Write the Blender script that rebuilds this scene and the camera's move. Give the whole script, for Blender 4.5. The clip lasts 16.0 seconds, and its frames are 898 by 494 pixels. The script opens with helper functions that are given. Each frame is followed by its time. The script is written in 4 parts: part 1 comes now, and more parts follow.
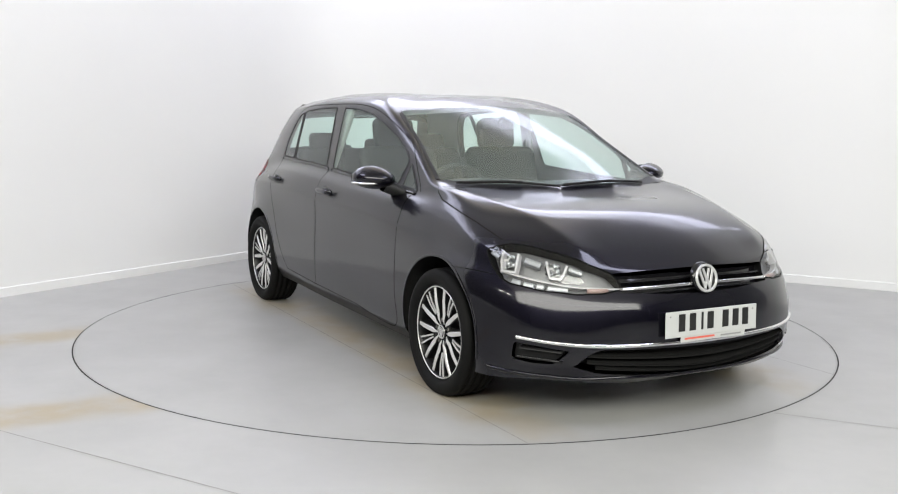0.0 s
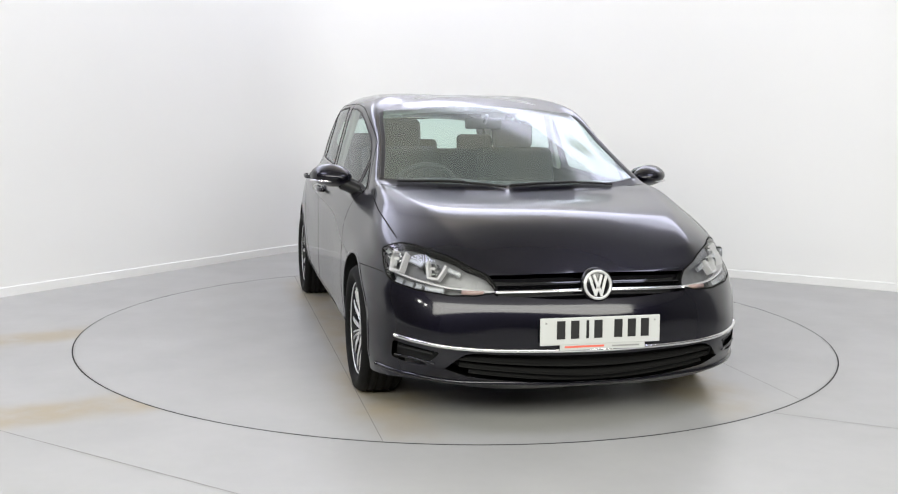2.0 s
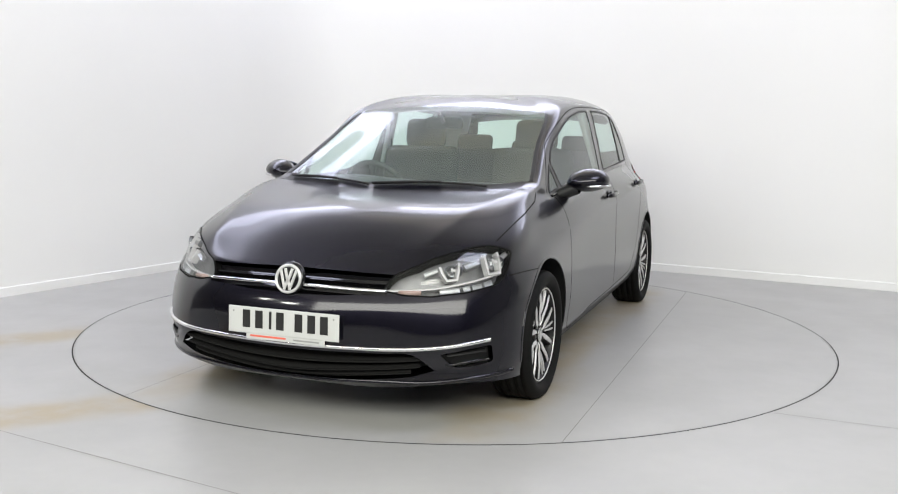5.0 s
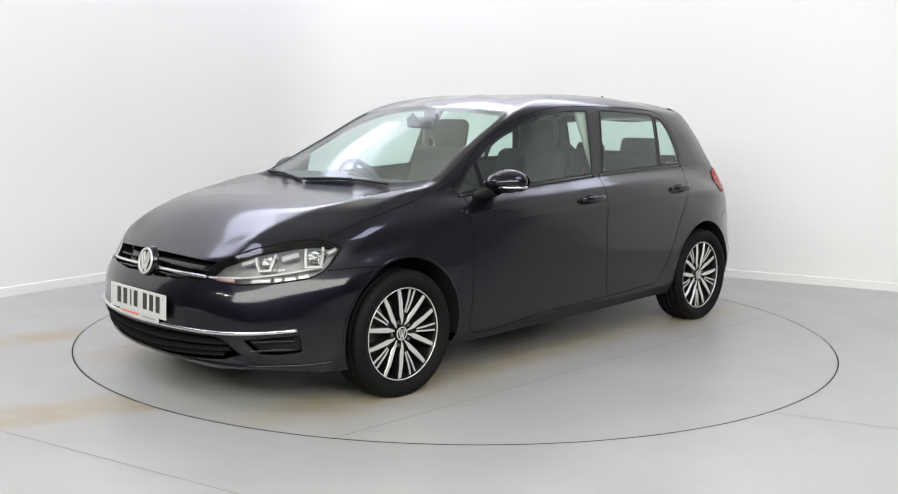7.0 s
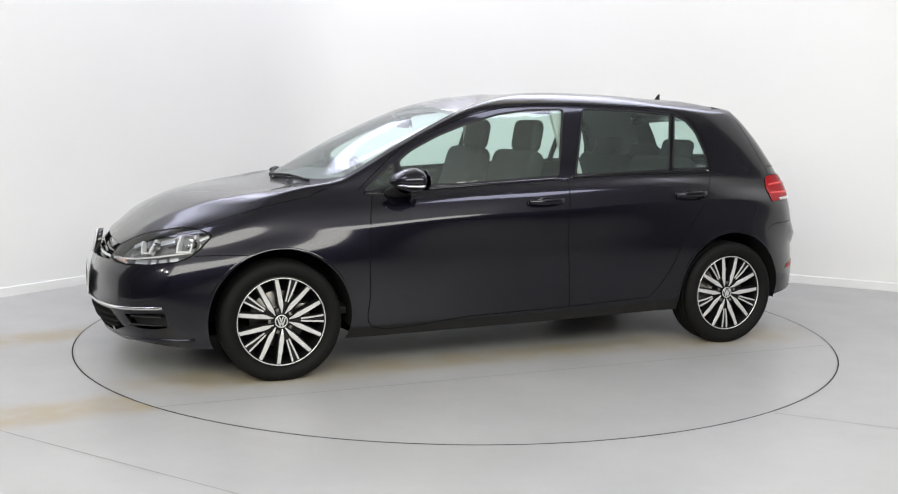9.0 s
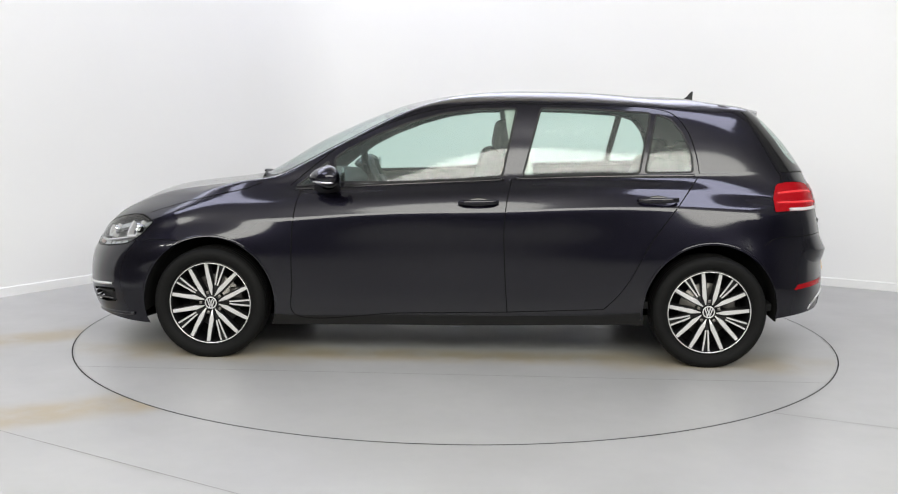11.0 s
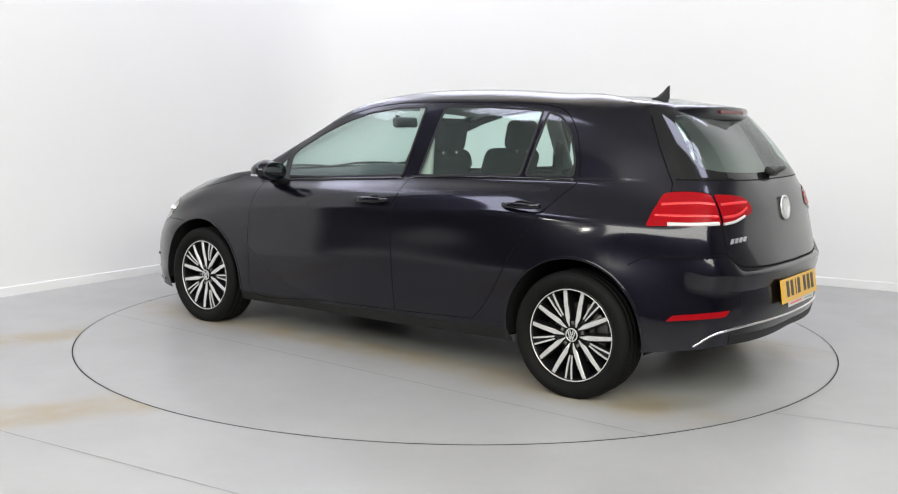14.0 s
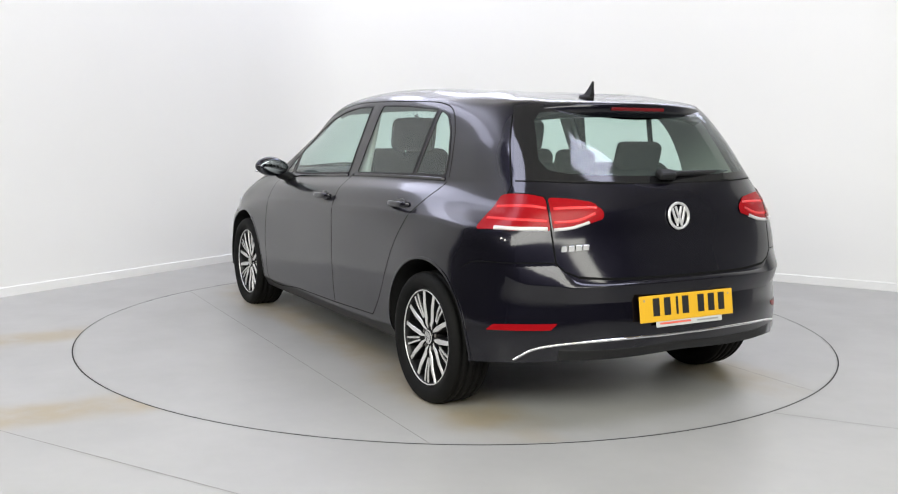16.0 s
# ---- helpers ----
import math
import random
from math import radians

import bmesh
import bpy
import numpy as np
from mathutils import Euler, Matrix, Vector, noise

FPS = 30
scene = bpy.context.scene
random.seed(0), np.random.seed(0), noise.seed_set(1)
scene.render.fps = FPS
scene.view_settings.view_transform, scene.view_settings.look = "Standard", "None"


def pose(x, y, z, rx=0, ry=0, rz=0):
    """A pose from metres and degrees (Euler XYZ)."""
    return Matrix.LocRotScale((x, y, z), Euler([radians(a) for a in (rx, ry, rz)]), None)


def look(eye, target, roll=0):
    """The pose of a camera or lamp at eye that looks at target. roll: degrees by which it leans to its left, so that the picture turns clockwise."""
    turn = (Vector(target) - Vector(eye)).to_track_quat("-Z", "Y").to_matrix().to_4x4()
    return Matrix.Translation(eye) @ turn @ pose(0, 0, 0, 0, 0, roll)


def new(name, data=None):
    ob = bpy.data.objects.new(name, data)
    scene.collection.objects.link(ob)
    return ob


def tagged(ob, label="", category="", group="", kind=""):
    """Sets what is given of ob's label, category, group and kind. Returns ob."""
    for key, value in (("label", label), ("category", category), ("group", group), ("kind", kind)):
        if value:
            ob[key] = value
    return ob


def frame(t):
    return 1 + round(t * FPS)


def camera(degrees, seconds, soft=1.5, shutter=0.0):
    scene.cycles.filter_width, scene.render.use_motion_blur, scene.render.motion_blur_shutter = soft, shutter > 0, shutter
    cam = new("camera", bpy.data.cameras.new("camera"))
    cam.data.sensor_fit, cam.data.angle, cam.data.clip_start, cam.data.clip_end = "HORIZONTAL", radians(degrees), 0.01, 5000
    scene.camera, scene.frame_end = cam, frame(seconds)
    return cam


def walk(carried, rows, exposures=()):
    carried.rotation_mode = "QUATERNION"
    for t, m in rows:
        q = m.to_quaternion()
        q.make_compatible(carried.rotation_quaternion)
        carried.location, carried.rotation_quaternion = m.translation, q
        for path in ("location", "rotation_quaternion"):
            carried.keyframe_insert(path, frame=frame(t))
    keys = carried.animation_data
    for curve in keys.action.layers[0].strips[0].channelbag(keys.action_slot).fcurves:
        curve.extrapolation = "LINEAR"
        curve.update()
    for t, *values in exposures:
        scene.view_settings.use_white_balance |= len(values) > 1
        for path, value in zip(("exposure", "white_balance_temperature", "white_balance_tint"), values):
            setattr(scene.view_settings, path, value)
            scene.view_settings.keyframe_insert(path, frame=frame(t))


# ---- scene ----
# ---------------------------------------------------------------- camera
cam = camera(50.68, 16.0, soft=1.15)
CAM = pose(0.0, -5.825, 1.254, 90 - 7.44, -0.80, 0.52)
walk(cam, [(0.0, CAM), (16.0, CAM)], [(0.0, 0.0), (16.0, 0.0)])

# ---------------------------------------------------------------- light
world = bpy.data.worlds.new("world")
scene.world = world
world.use_nodes = True
world.node_tree.nodes["Background"].inputs[0].default_value = (0.9, 0.95, 1.0, 1)
world.node_tree.nodes["Background"].inputs[1].default_value = 0.06


def soft_light(name, eye, target, sx, sy, watts, colour):
    d = bpy.data.lights.new(name, "AREA")
    d.shape, d.size, d.size_y, d.energy, d.color = "RECTANGLE", sx, sy, watts, colour
    ob = new(name, d)
    ob.matrix_world = look(eye, target)
    return ob


COOL, LILAC, WARM = (0.985, 0.985, 0.90), (0.76, 0.78, 1.0), (1.0, 0.90, 0.52)
# unseen fills that brighten the wall tops for the car to reflect
soft_light("wall_fill_left", (-2.33, 1.11, 4.25), (-2.76, 1.38, 4.12), 4.8, 0.30, 80, LILAC)
soft_light("wall_fill_right", (1.27, 2.11, 4.25), (1.50, 2.55, 4.12), 4.8, 0.30, 80, LILAC)
# unseen fill that tints the ceiling for a soft yellow reflection
soft_light("warm_ceiling_fill", (0.1, 1.7, 4.15), (0.1, 1.7, 4.7), 3.0, 1.1, 20, WARM)
for x in (-3.6, 2.8):
    soft_light("ceiling_lamp", (x, -2.3, 4.5), (x, -2.2, 0.0), 2.0, 1.4, 80, LILAC)
# added main fill behind the camera, hung free below the ceiling
soft_light("front_fill", (0.0, -6.8, 3.6), (0.0, 2.0, 1.2), 12.0, 2.2, 760, COOL)
# added panels above view, for lilac highlights on bonnet and glass
soft_light("sheen_fill_left", (-2.50, 1.22, 3.3), (-1.65, 0.69, 3.1), 4.6, 0.5, 30, LILAC)
soft_light("sheen_fill_right", (1.38, 2.32, 3.3), (0.915, 1.435, 3.1), 4.6, 0.5, 30, LILAC)
for x, y, z in ((-5.2, -4.5, 2.95), (-4.9, -5.1, 2.8)):
    soft_light("side_lamp", (x, y, z), (0.5, -0.5, 0.6), 0.18, 0.18, 11, COOL)

# ---------------------------------------------------------------- materials
def material(name, colour, rough=0.5, metal=0.0, spec=0.5, coat=0.0, coat_rough=0.05, vary=0.0, scale=8.0, bump=0.0,
             bump_scale=60.0, emit=0.0, alpha=1.0, rough_vary=0.0):
    m = bpy.data.materials.new(name)
    m.use_nodes = True
    nt = m.node_tree
    b = nt.nodes["Principled BSDF"]
    b.inputs["Base Color"].default_value = (*colour, 1)
    b.inputs["Roughness"].default_value = rough
    b.inputs["Metallic"].default_value = metal
    b.inputs["Specular IOR Level"].default_value = spec
    b.inputs["Coat Weight"].default_value = coat
    b.inputs["Coat Roughness"].default_value = coat_rough
    if emit:
        b.inputs["Emission Color"].default_value = (*colour, 1)
        b.inputs["Emission Strength"].default_value = emit
    tc = nt.nodes.new("ShaderNodeTexCoord")
    if vary or rough_vary:
        n = nt.nodes.new("ShaderNodeTexNoise")
        n.inputs["Scale"].default_value = scale
        n.inputs["Detail"].default_value = 6
        nt.links.new(tc.outputs["Object"], n.inputs["Vector"])
        if vary:
            r = nt.nodes.new("ShaderNodeMapRange")
            r.inputs["To Min"].default_value = 1 - vary
            r.inputs["To Max"].default_value = 1 + vary
            nt.links.new(n.outputs["Fac"], r.inputs["Value"])
            v = nt.nodes.new("ShaderNodeVectorMath")
            v.operation = "SCALE"
            v.inputs[0].default_value = colour
            nt.links.new(r.outputs[0], v.inputs["Scale"])
            nt.links.new(v.outputs[0], b.inputs["Base Color"])
        if rough_vary:
            r = nt.nodes.new("ShaderNodeMapRange")
            r.inputs["From Min"].default_value = 0.3
            r.inputs["From Max"].default_value = 0.7
            r.inputs["To Min"].default_value = rough - rough_vary
            r.inputs["To Max"].default_value = rough + rough_vary
            nt.links.new(n.outputs["Fac"], r.inputs["Value"])
            nt.links.new(r.outputs[0], b.inputs["Roughness"])
    if bump:
        n = nt.nodes.new("ShaderNodeTexNoise")
        n.inputs["Scale"].default_value = bump_scale
        n.inputs["Detail"].default_value = 4
        nt.links.new(tc.outputs["Object"], n.inputs["Vector"])
        k = nt.nodes.new("ShaderNodeBump")
        k.inputs["Strength"].default_value = bump
        k.inputs["Distance"].default_value = 0.004
        nt.links.new(n.outputs["Fac"], k.inputs["Height"])
        nt.links.new(k.outputs[0], b.inputs["Normal"])
    return m


PAINT = material("black_paint", (0.0044, 0.0039, 0.0092), 0.36, 0.75, 0.15, 0.86, 0.09)
BLACK = material("black_plastic", (0.007, 0.007, 0.0075), 0.5, 0, 0.3)
WALL = material("white_wall", (0.70, 0.70, 0.695), 0.75, vary=0.02, scale=1.2, bump=0.05, bump_scale=90)


def floor_material(name, colour, tracks, strength):
    """Painted concrete with scuffs and brown tyre tracks. tracks: (x, y, angle, half length, half width)."""
    m = material(name, colour, 0.34)
    nt = m.node_tree
    b = nt.nodes["Principled BSDF"]
    tc = nt.nodes.new("ShaderNodeTexCoord")

    def noise_at(scale, detail):
        n = nt.nodes.new("ShaderNodeTexNoise")
        n.inputs["Scale"].default_value, n.inputs["Detail"].default_value = scale, detail
        nt.links.new(tc.outputs["Object"], n.inputs["Vector"])
        return n.outputs["Fac"]

    def ranged(sock, f0, f1, t0, t1):
        r = nt.nodes.new("ShaderNodeMapRange")
        r.interpolation_type = "SMOOTHSTEP"
        for k, v in (("From Min", f0), ("From Max", f1), ("To Min", t0), ("To Max", t1)):
            r.inputs[k].default_value = v
        nt.links.new(sock, r.inputs["Value"])
        return r.outputs[0]

    def math_node(op, a, c):
        k = nt.nodes.new("ShaderNodeMath")
        k.operation = op
        for i, q in enumerate((a, c)):
            if isinstance(q, float):
                k.inputs[i].default_value = q
            else:
                nt.links.new(q, k.inputs[i])
        return k.outputs[0]

    mask = None
    for x, y, angle, hl, hw in tracks:
        mp = nt.nodes.new("ShaderNodeMapping")
        mp.vector_type = "TEXTURE"
        mp.inputs["Location"].default_value = (x, y, 0)
        mp.inputs["Rotation"].default_value = (0, 0, radians(angle))
        nt.links.new(tc.outputs["Object"], mp.inputs["Vector"])
        sp = nt.nodes.new("ShaderNodeSeparateXYZ")
        nt.links.new(mp.outputs[0], sp.inputs[0])
        ay = ranged(math_node("ABSOLUTE", sp.outputs[1], 0.0), hw * .25, hw, 1, 0)
        ax = ranged(math_node("ABSOLUTE", sp.outputs[0], 0.0), hl * .5, hl, 1, 0)
        one = math_node("MULTIPLY", ax, ay)
        mask = one if mask is None else math_node("MAXIMUM", mask, one)
    mask = math_node("MULTIPLY", mask, ranged(noise_at(5.0, 5), 0.30, 0.62, 0.35, 1.0))
    mask = math_node("MULTIPLY", mask, strength)
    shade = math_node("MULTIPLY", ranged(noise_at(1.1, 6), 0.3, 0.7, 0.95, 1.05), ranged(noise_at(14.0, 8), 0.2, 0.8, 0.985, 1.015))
    v = nt.nodes.new("ShaderNodeVectorMath")
    v.operation = "SCALE"
    v.inputs[0].default_value = colour
    nt.links.new(shade, v.inputs["Scale"])
    mix = nt.nodes.new("ShaderNodeMix")
    mix.data_type = "RGBA"
    nt.links.new(mask, mix.inputs["Factor"])
    nt.links.new(v.outputs[0], mix.inputs["A"])
    mix.inputs["B"].default_value = (0.30, 0.215, 0.075, 1)
    nt.links.new(mix.outputs["Result"], b.inputs["Base Color"])
    nt.links.new(ranged(noise_at(3.0, 6), 0.2, 0.8, 0.30, 0.38), b.inputs["Roughness"])
    return m


FLOOR = floor_material("grey_floor_paint", (0.345, 0.344, 0.336), [(-2.75, -0.75, 35, 1.4, 0.24), (-1.95, -2.02, 29, 1.2, 0.24)], 0.56)
DISC_PAINT = floor_material("grey_turntable_paint", (0.345, 0.344, 0.336), [(0, .80, 0, 2.6, .20), (0, -.70, 0, 2.6, .20), (1.27, .80, 0, .7, .30), (1.27, -.70, 0, .7, .30),
                                                                            (-1.35, .80, 0, .7, .30), (-1.35, -.70, 0, .7, .30)], 0.50)
# grey stands in for paler walls in dim light
DIM_WALL = material("dim_wall", (0.17, 0.17, 0.18), 0.8, vary=0.1, scale=2)
# near-black colour in place of shade: unlit studio end, turntable gap and pit
UNLIT_BLACK = material("unlit_black", (0.02, 0.018, 0.017), 0.7, vary=0.2, scale=3)
CEILING = material("dark_ceiling", (0.45, 0.44, 0.42), 0.9, vary=0.2, scale=2)
RUBBER = material("tyre_rubber", (0.0045, 0.0045, 0.0045), 0.7, 0, 0.14, vary=0.3, scale=30)


# ---------------------------------------------------------------- mesh helpers
def mesh_of(name, verts, faces, mat=None, smooth=True):
    me = bpy.data.meshes.new(name)
    me.from_pydata([tuple(map(float, v)) for v in verts], [], faces)
    if mat is not None:
        me.materials.append(mat)
    if smooth:
        me.polygons.foreach_set("use_smooth", [True] * len(me.polygons))
    me.update()
    return me


def part(name, bm, mat, parent=None, label="", smooth=False):
    """A bmesh (or a mesh) as one object under a thing."""
    if isinstance(bm, bpy.types.Mesh):
        me = bm
    else:
        me = bpy.data.meshes.new(name)
        bm.normal_update()
        bm.to_mesh(me)
        bm.free()
        if smooth:
            me.polygons.foreach_set("use_smooth", [True] * len(me.polygons))
    if mat is not None and not len(me.materials):
        me.materials.append(mat)
    ob = new(name, me)
    ob.parent = parent
    if label:
        ob["label"] = label
    return ob


# ---------------------------------------------------------------- the room
CORNER = Vector((-1.17, 3.92))
LEFT = Vector((-0.530, -0.848))      # along the left wall, away from the corner
RIGHT = Vector((0.885, -0.465))      # along the right wall
ROUND = 1.05                         # tangent length of the rounded corner


def wall_line(off=0.0):
    """The walls' foot in plan, moved into the room by off."""
    p0, p3 = CORNER + LEFT * ROUND, CORNER + RIGHT * ROUND
    pts = [CORNER + LEFT * 5.9, p0]
    for i in range(1, 24):
        t = i / 24
        pts.append(p0 * (1 - t) ** 2 + CORNER * 2 * t * (1 - t) + p3 * t * t)
    pts += [p3, CORNER + RIGHT * 9.0]
    out = []
    for i, p in enumerate(pts):
        d = (pts[min(i + 1, len(pts) - 1)] - pts[max(i - 1, 0)]).normalized()
        out.append(p + Vector((d.y, -d.x)) * off)
    return out


def sweep(profile, closed=True):
    """Faces from sweeping (offset, z) pairs along the walls."""
    rows = [[(p.x, p.y, z) for p in wall_line(o)] for o, z in profile]
    n, m = len(rows[0]), len(rows)
    v, f = [], []
    for a in range(m if closed else m - 1):
        k = len(v)
        v += rows[a] + rows[(a + 1) % m]
        f += [(k + i, k + i + 1, k + n + i + 1, k + n + i) for i in range(n - 1)]
    return v, f


H = 4.7
v, f = sweep([(0, 0), (0, H), (-0.2, H), (-0.2, 0)])
tagged(new("wall_back", mesh_of("wall_back", v, f, WALL)), "plain white painted studio wall with a rounded corner", "wall", kind="structure")
v, f = sweep([(0.014, 0.0), (0.014, 0.062), (0.008, 0.068), (-0.002, 0.068), (-0.002, 0)])
tagged(new("baseboard", mesh_of("baseboard", v, f, WALL, False)), "low white painted skirting board along the wall", "baseboard", kind="structure")


def box(name, lo, hi, mat):
    bm = bmesh.new()
    bmesh.ops.create_cube(bm, size=1)
    for q in bm.verts:
        for i in range(3):
            q.co[i] = lo[i] if q.co[i] < 0 else hi[i]
    return part(name, bm, mat)


R_DISC = 2.227


def ring_plane(name, r0, r1, z, mat, n=192):
    v, f = [], []
    rr = [r0, r1] if r0 > 0 else [0.001, r1 * 0.5, r1]
    for r in rr:
        v += [(r * math.cos(2 * math.pi * i / n), r * math.sin(2 * math.pi * i / n), z) for i in range(n)]
    for a in range(len(rr) - 1):
        f += [(a * n + i, a * n + (i + 1) % n, (a + 1) * n + (i + 1) % n, (a + 1) * n + i) for i in range(n)]
    return new(name, mesh_of(name, v, f, mat, False))
tagged(ring_plane("floor", R_DISC + 0.0035, 16, 0.0, FLOOR), "smooth pale grey painted floor with faint rusty stains", "floor", kind="structure")
DISC = tagged(ring_plane("turntable", 0, R_DISC - 0.012, 0.0, DISC_PAINT), "round flush grey turntable set in the floor", "turntable")
STEEL_EDGE = material("worn_steel_edge", (0.36, 0.36, 0.35), 0.45, 0.2, vary=0.3, scale=6)
rim_ring = ring_plane("rim", R_DISC - 0.012, R_DISC - 0.0035, 0.0005, STEEL_EDGE)
rim_ring.parent = DISC
tagged(rim_ring, "worn steel edge of the turntable")
tagged(ring_plane("gap_floor", R_DISC - 0.03, R_DISC + 0.03, -0.03, UNLIT_BLACK), "dark gap round the turntable", "gap", kind="structure")
tagged(ring_plane("ground", 0, R_DISC + 0.2, -0.06, UNLIT_BLACK), "dark pit under the turntable", "ground", kind="structure")


def flat_strip(name, a, b, w, z, mat, parent=None):
    a, b = Vector(a), Vector(b)
    n = Vector((-(b - a).y, (b - a).x)).normalized() * w / 2
    v = [(*(a + n), z), (*(a - n), z), (*(b - n), z), (*(b + n), z)]
    ob = new(name, mesh_of(name, v, [(0, 1, 2, 3)], mat, False))
    ob.parent = parent
    return ob


JOINT = material("floor_joint", (0.22, 0.215, 0.20), 0.6, vary=0.2, scale=9)
for a, b in (((-2.6, -1.72), (-0.2, -3.05)), ((1.42, -1.74), (3.2, -2.5))):
    tagged(flat_strip("floor_joint", a, b, 0.004, 0.0012, JOINT), "thin joint line in the painted floor", "joint", kind="structure")
for a, b in (((2.07, -.82), (-2.07, -.82)), ((1.89, 1.18), (-1.89, 1.18))):
    tagged(flat_strip("joint", a, b, 0.004, 0.0012, JOINT, DISC), "thin joint between the turntable plates")
tagged(flat_strip("paper_scrap", (-.05, .02), (.02, .05), .03, 0.0015, WALL, DISC), "small white scrap stuck to the turntable")

end_l, end_r = CORNER + LEFT * 5.9, CORNER + RIGHT * 9.0


def straight_wall(name, a, b, mat, label, h=H, z0=0.0, t=0.2):
    """A wall from a to b in plan; it thickens to its left."""
    a, b = Vector(a), Vector(b)
    d = (b - a).normalized()
    n = Vector((-d.y, d.x)) * t
    pts = [a, b, b + n, a + n]
    v = [(q.x, q.y, z) for z in (z0, h) for q in pts]
    f = [(0, 1, 5, 4), (1, 2, 6, 5), (2, 3, 7, 6), (3, 0, 4, 7), (4, 5, 6, 7), (3, 2, 1, 0)]
    return tagged(new(name, mesh_of(name, v, f, mat, False)), label, "wall", kind="structure")


# unseen wall, added so the car's sides reflect darkness there
straight_wall("wall_dark", (-6.3, -9.2), (-4.55, -1.2), UNLIT_BLACK, "unseen near-black wall in place of the unlit studio end")
straight_wall("baseboard_dark", (-6.27, -9.2), (-4.52, -1.2), WALL, "white skirting board at the dark end", 0.09, 0.0, 0.02)
# unseen walls, kept dark to dim the reflections in the car's sides
straight_wall("wall_south", (9.5, -9.2), (-6.3, -9.2), DIM_WALL, "unseen studio wall, grey in place of dim light")
straight_wall("wall_east", (end_r.x, end_r.y), (9.5, -9.2), DIM_WALL, "unseen studio wall, grey in place of dim light")
ce = box("ceiling", (-8, -10, H), (11, 6, H + 0.2), CEILING)
tagged(ce, "dark studio ceiling", "ceiling", kind="structure")

# ---------------------------------------------------------------- the car's form
# Rails run round the left half of the body, from the middle of the nose to the middle of the tail; x ahead, y left, z up.
RAILS = []


def rail(*p):
    RAILS.append(p)


# lower edge
rail((2.055, 0, .17), (2.03, .419, .173), (1.934, .693, .198), (1.706, .842, .181), (1.31, .835, .177), (.95, .825, .178), (.45, .825, .185),
     (-.25, .825, .195), (-.9, .825, .21), (-1.31, .832, .219), (-1.684, .833, .266), (-1.885, .712, .29), (-2.01, .402, .302), (-2.033, 0, .304))
# lip and sill
rail((2.142, 0, .231), (2.094, .416, .248), (1.954, .703, .28), (1.698, .859, .271), (1.31, .87, .261), (.95, .862, .24), (.45, .86, .245),
     (-.25, .862, .255), (-.9, .866, .28), (-1.31, .875, .32), (-1.677, .852, .362), (-1.891, .717, .392), (-2.037, .399, .41), (-2.077, 0, .409))
# widest line
rail((2.166, 0, .39), (2.114, .418, .399), (1.949, .717, .416), (1.684, .859, .44), (1.31, .892, .47), (.95, .885, .46), (.45, .875, .46),
     (-.25, .878, .47), (-.9, .886, .49), (-1.31, .893, .52), (-1.668, .841, .538), (-1.883, .709, .543), (-2.029, .4, .535), (-2.064, 0, .537))
# top of the bumpers
rail((2.145, 0, .511), (2.099, .419, .513), (1.92, .716, .521), (1.672, .851, .565), (1.31, .885, .629), (.95, .881, .63), (.45, .874, .64),
     (-.25, .878, .65), (-.9, .881, .67), (-1.31, .877, .688), (-1.665, .817, .671), (-1.882, .714, .617), (-2.022, .4, .607), (-2.05, 0, .607))
# side crease
rail((2.111, 0, .577), (2.061, .418, .58), (1.878, .705, .605), (1.646, .819, .652), (1.309, .844, .721), (.95, .864, .742), (.45, .874, .775),
     (-.25, .878, .8), (-.9, .872, .833), (-1.308, .847, .833), (-1.665, .796, .816), (-1.865, .694, .794), (-1.969, .4, .789), (-1.993, 0, .791))
# shoulder and front edge of the bonnet
rail((2.052, 0, .65), (2.005, .419, .663), (1.839, .67, .701), (1.612, .793, .732), (1.309, .812, .795), (.95, .817, .841), (.45, .834, .869),
     (-.25, .837, .902), (-.899, .817, .927), (-1.306, .776, .919), (-1.649, .726, .905), (-1.836, .661, .907), (-1.95, .4, .9), (-1.972, 0, .9))
# bonnet and belt
rail((1.772, 0, .842), (1.732, .397, .833), (1.62, .6, .834), (1.462, .703, .849), (1.222, .747, .893), (.93, .76, .901), (.45, .777, .924),
     (-.25, .775, .963), (-.9, .757, .981), (-1.288, .725, .991), (-1.595, .691, 1), (-1.774, .634, 1.004), (-1.903, .401, 1.002), (-1.925, 0, 1))
# foot of the glass
rail((1.184, 0, .932), (1.146, .359, .936), (1.05, .58, .947), (.986, .669, .964), (.956, .724, .962), (.861, .74, .936), (.45, .77, .946),
     (-.25, .766, .983), (-.9, .748, 1.006), (-1.282, .718, 1.018), (-1.582, .684, 1.026), (-1.759, .624, 1.032), (-1.892, .401, 1.025), (-1.908, 0, 1.019))
# middle of the glass
rail((.798, 0, 1.16), (.765, .318, 1.149), (.699, .522, 1.127), (.654, .609, 1.137), (.602, .652, 1.151), (.521, .679, 1.134), (.25, .708, 1.141),
     (-.28, .714, 1.16), (-.9, .697, 1.172), (-1.249, .673, 1.18), (-1.5, .638, 1.19), (-1.654, .565, 1.208), (-1.776, .341, 1.191), (-1.783, 0, 1.178))
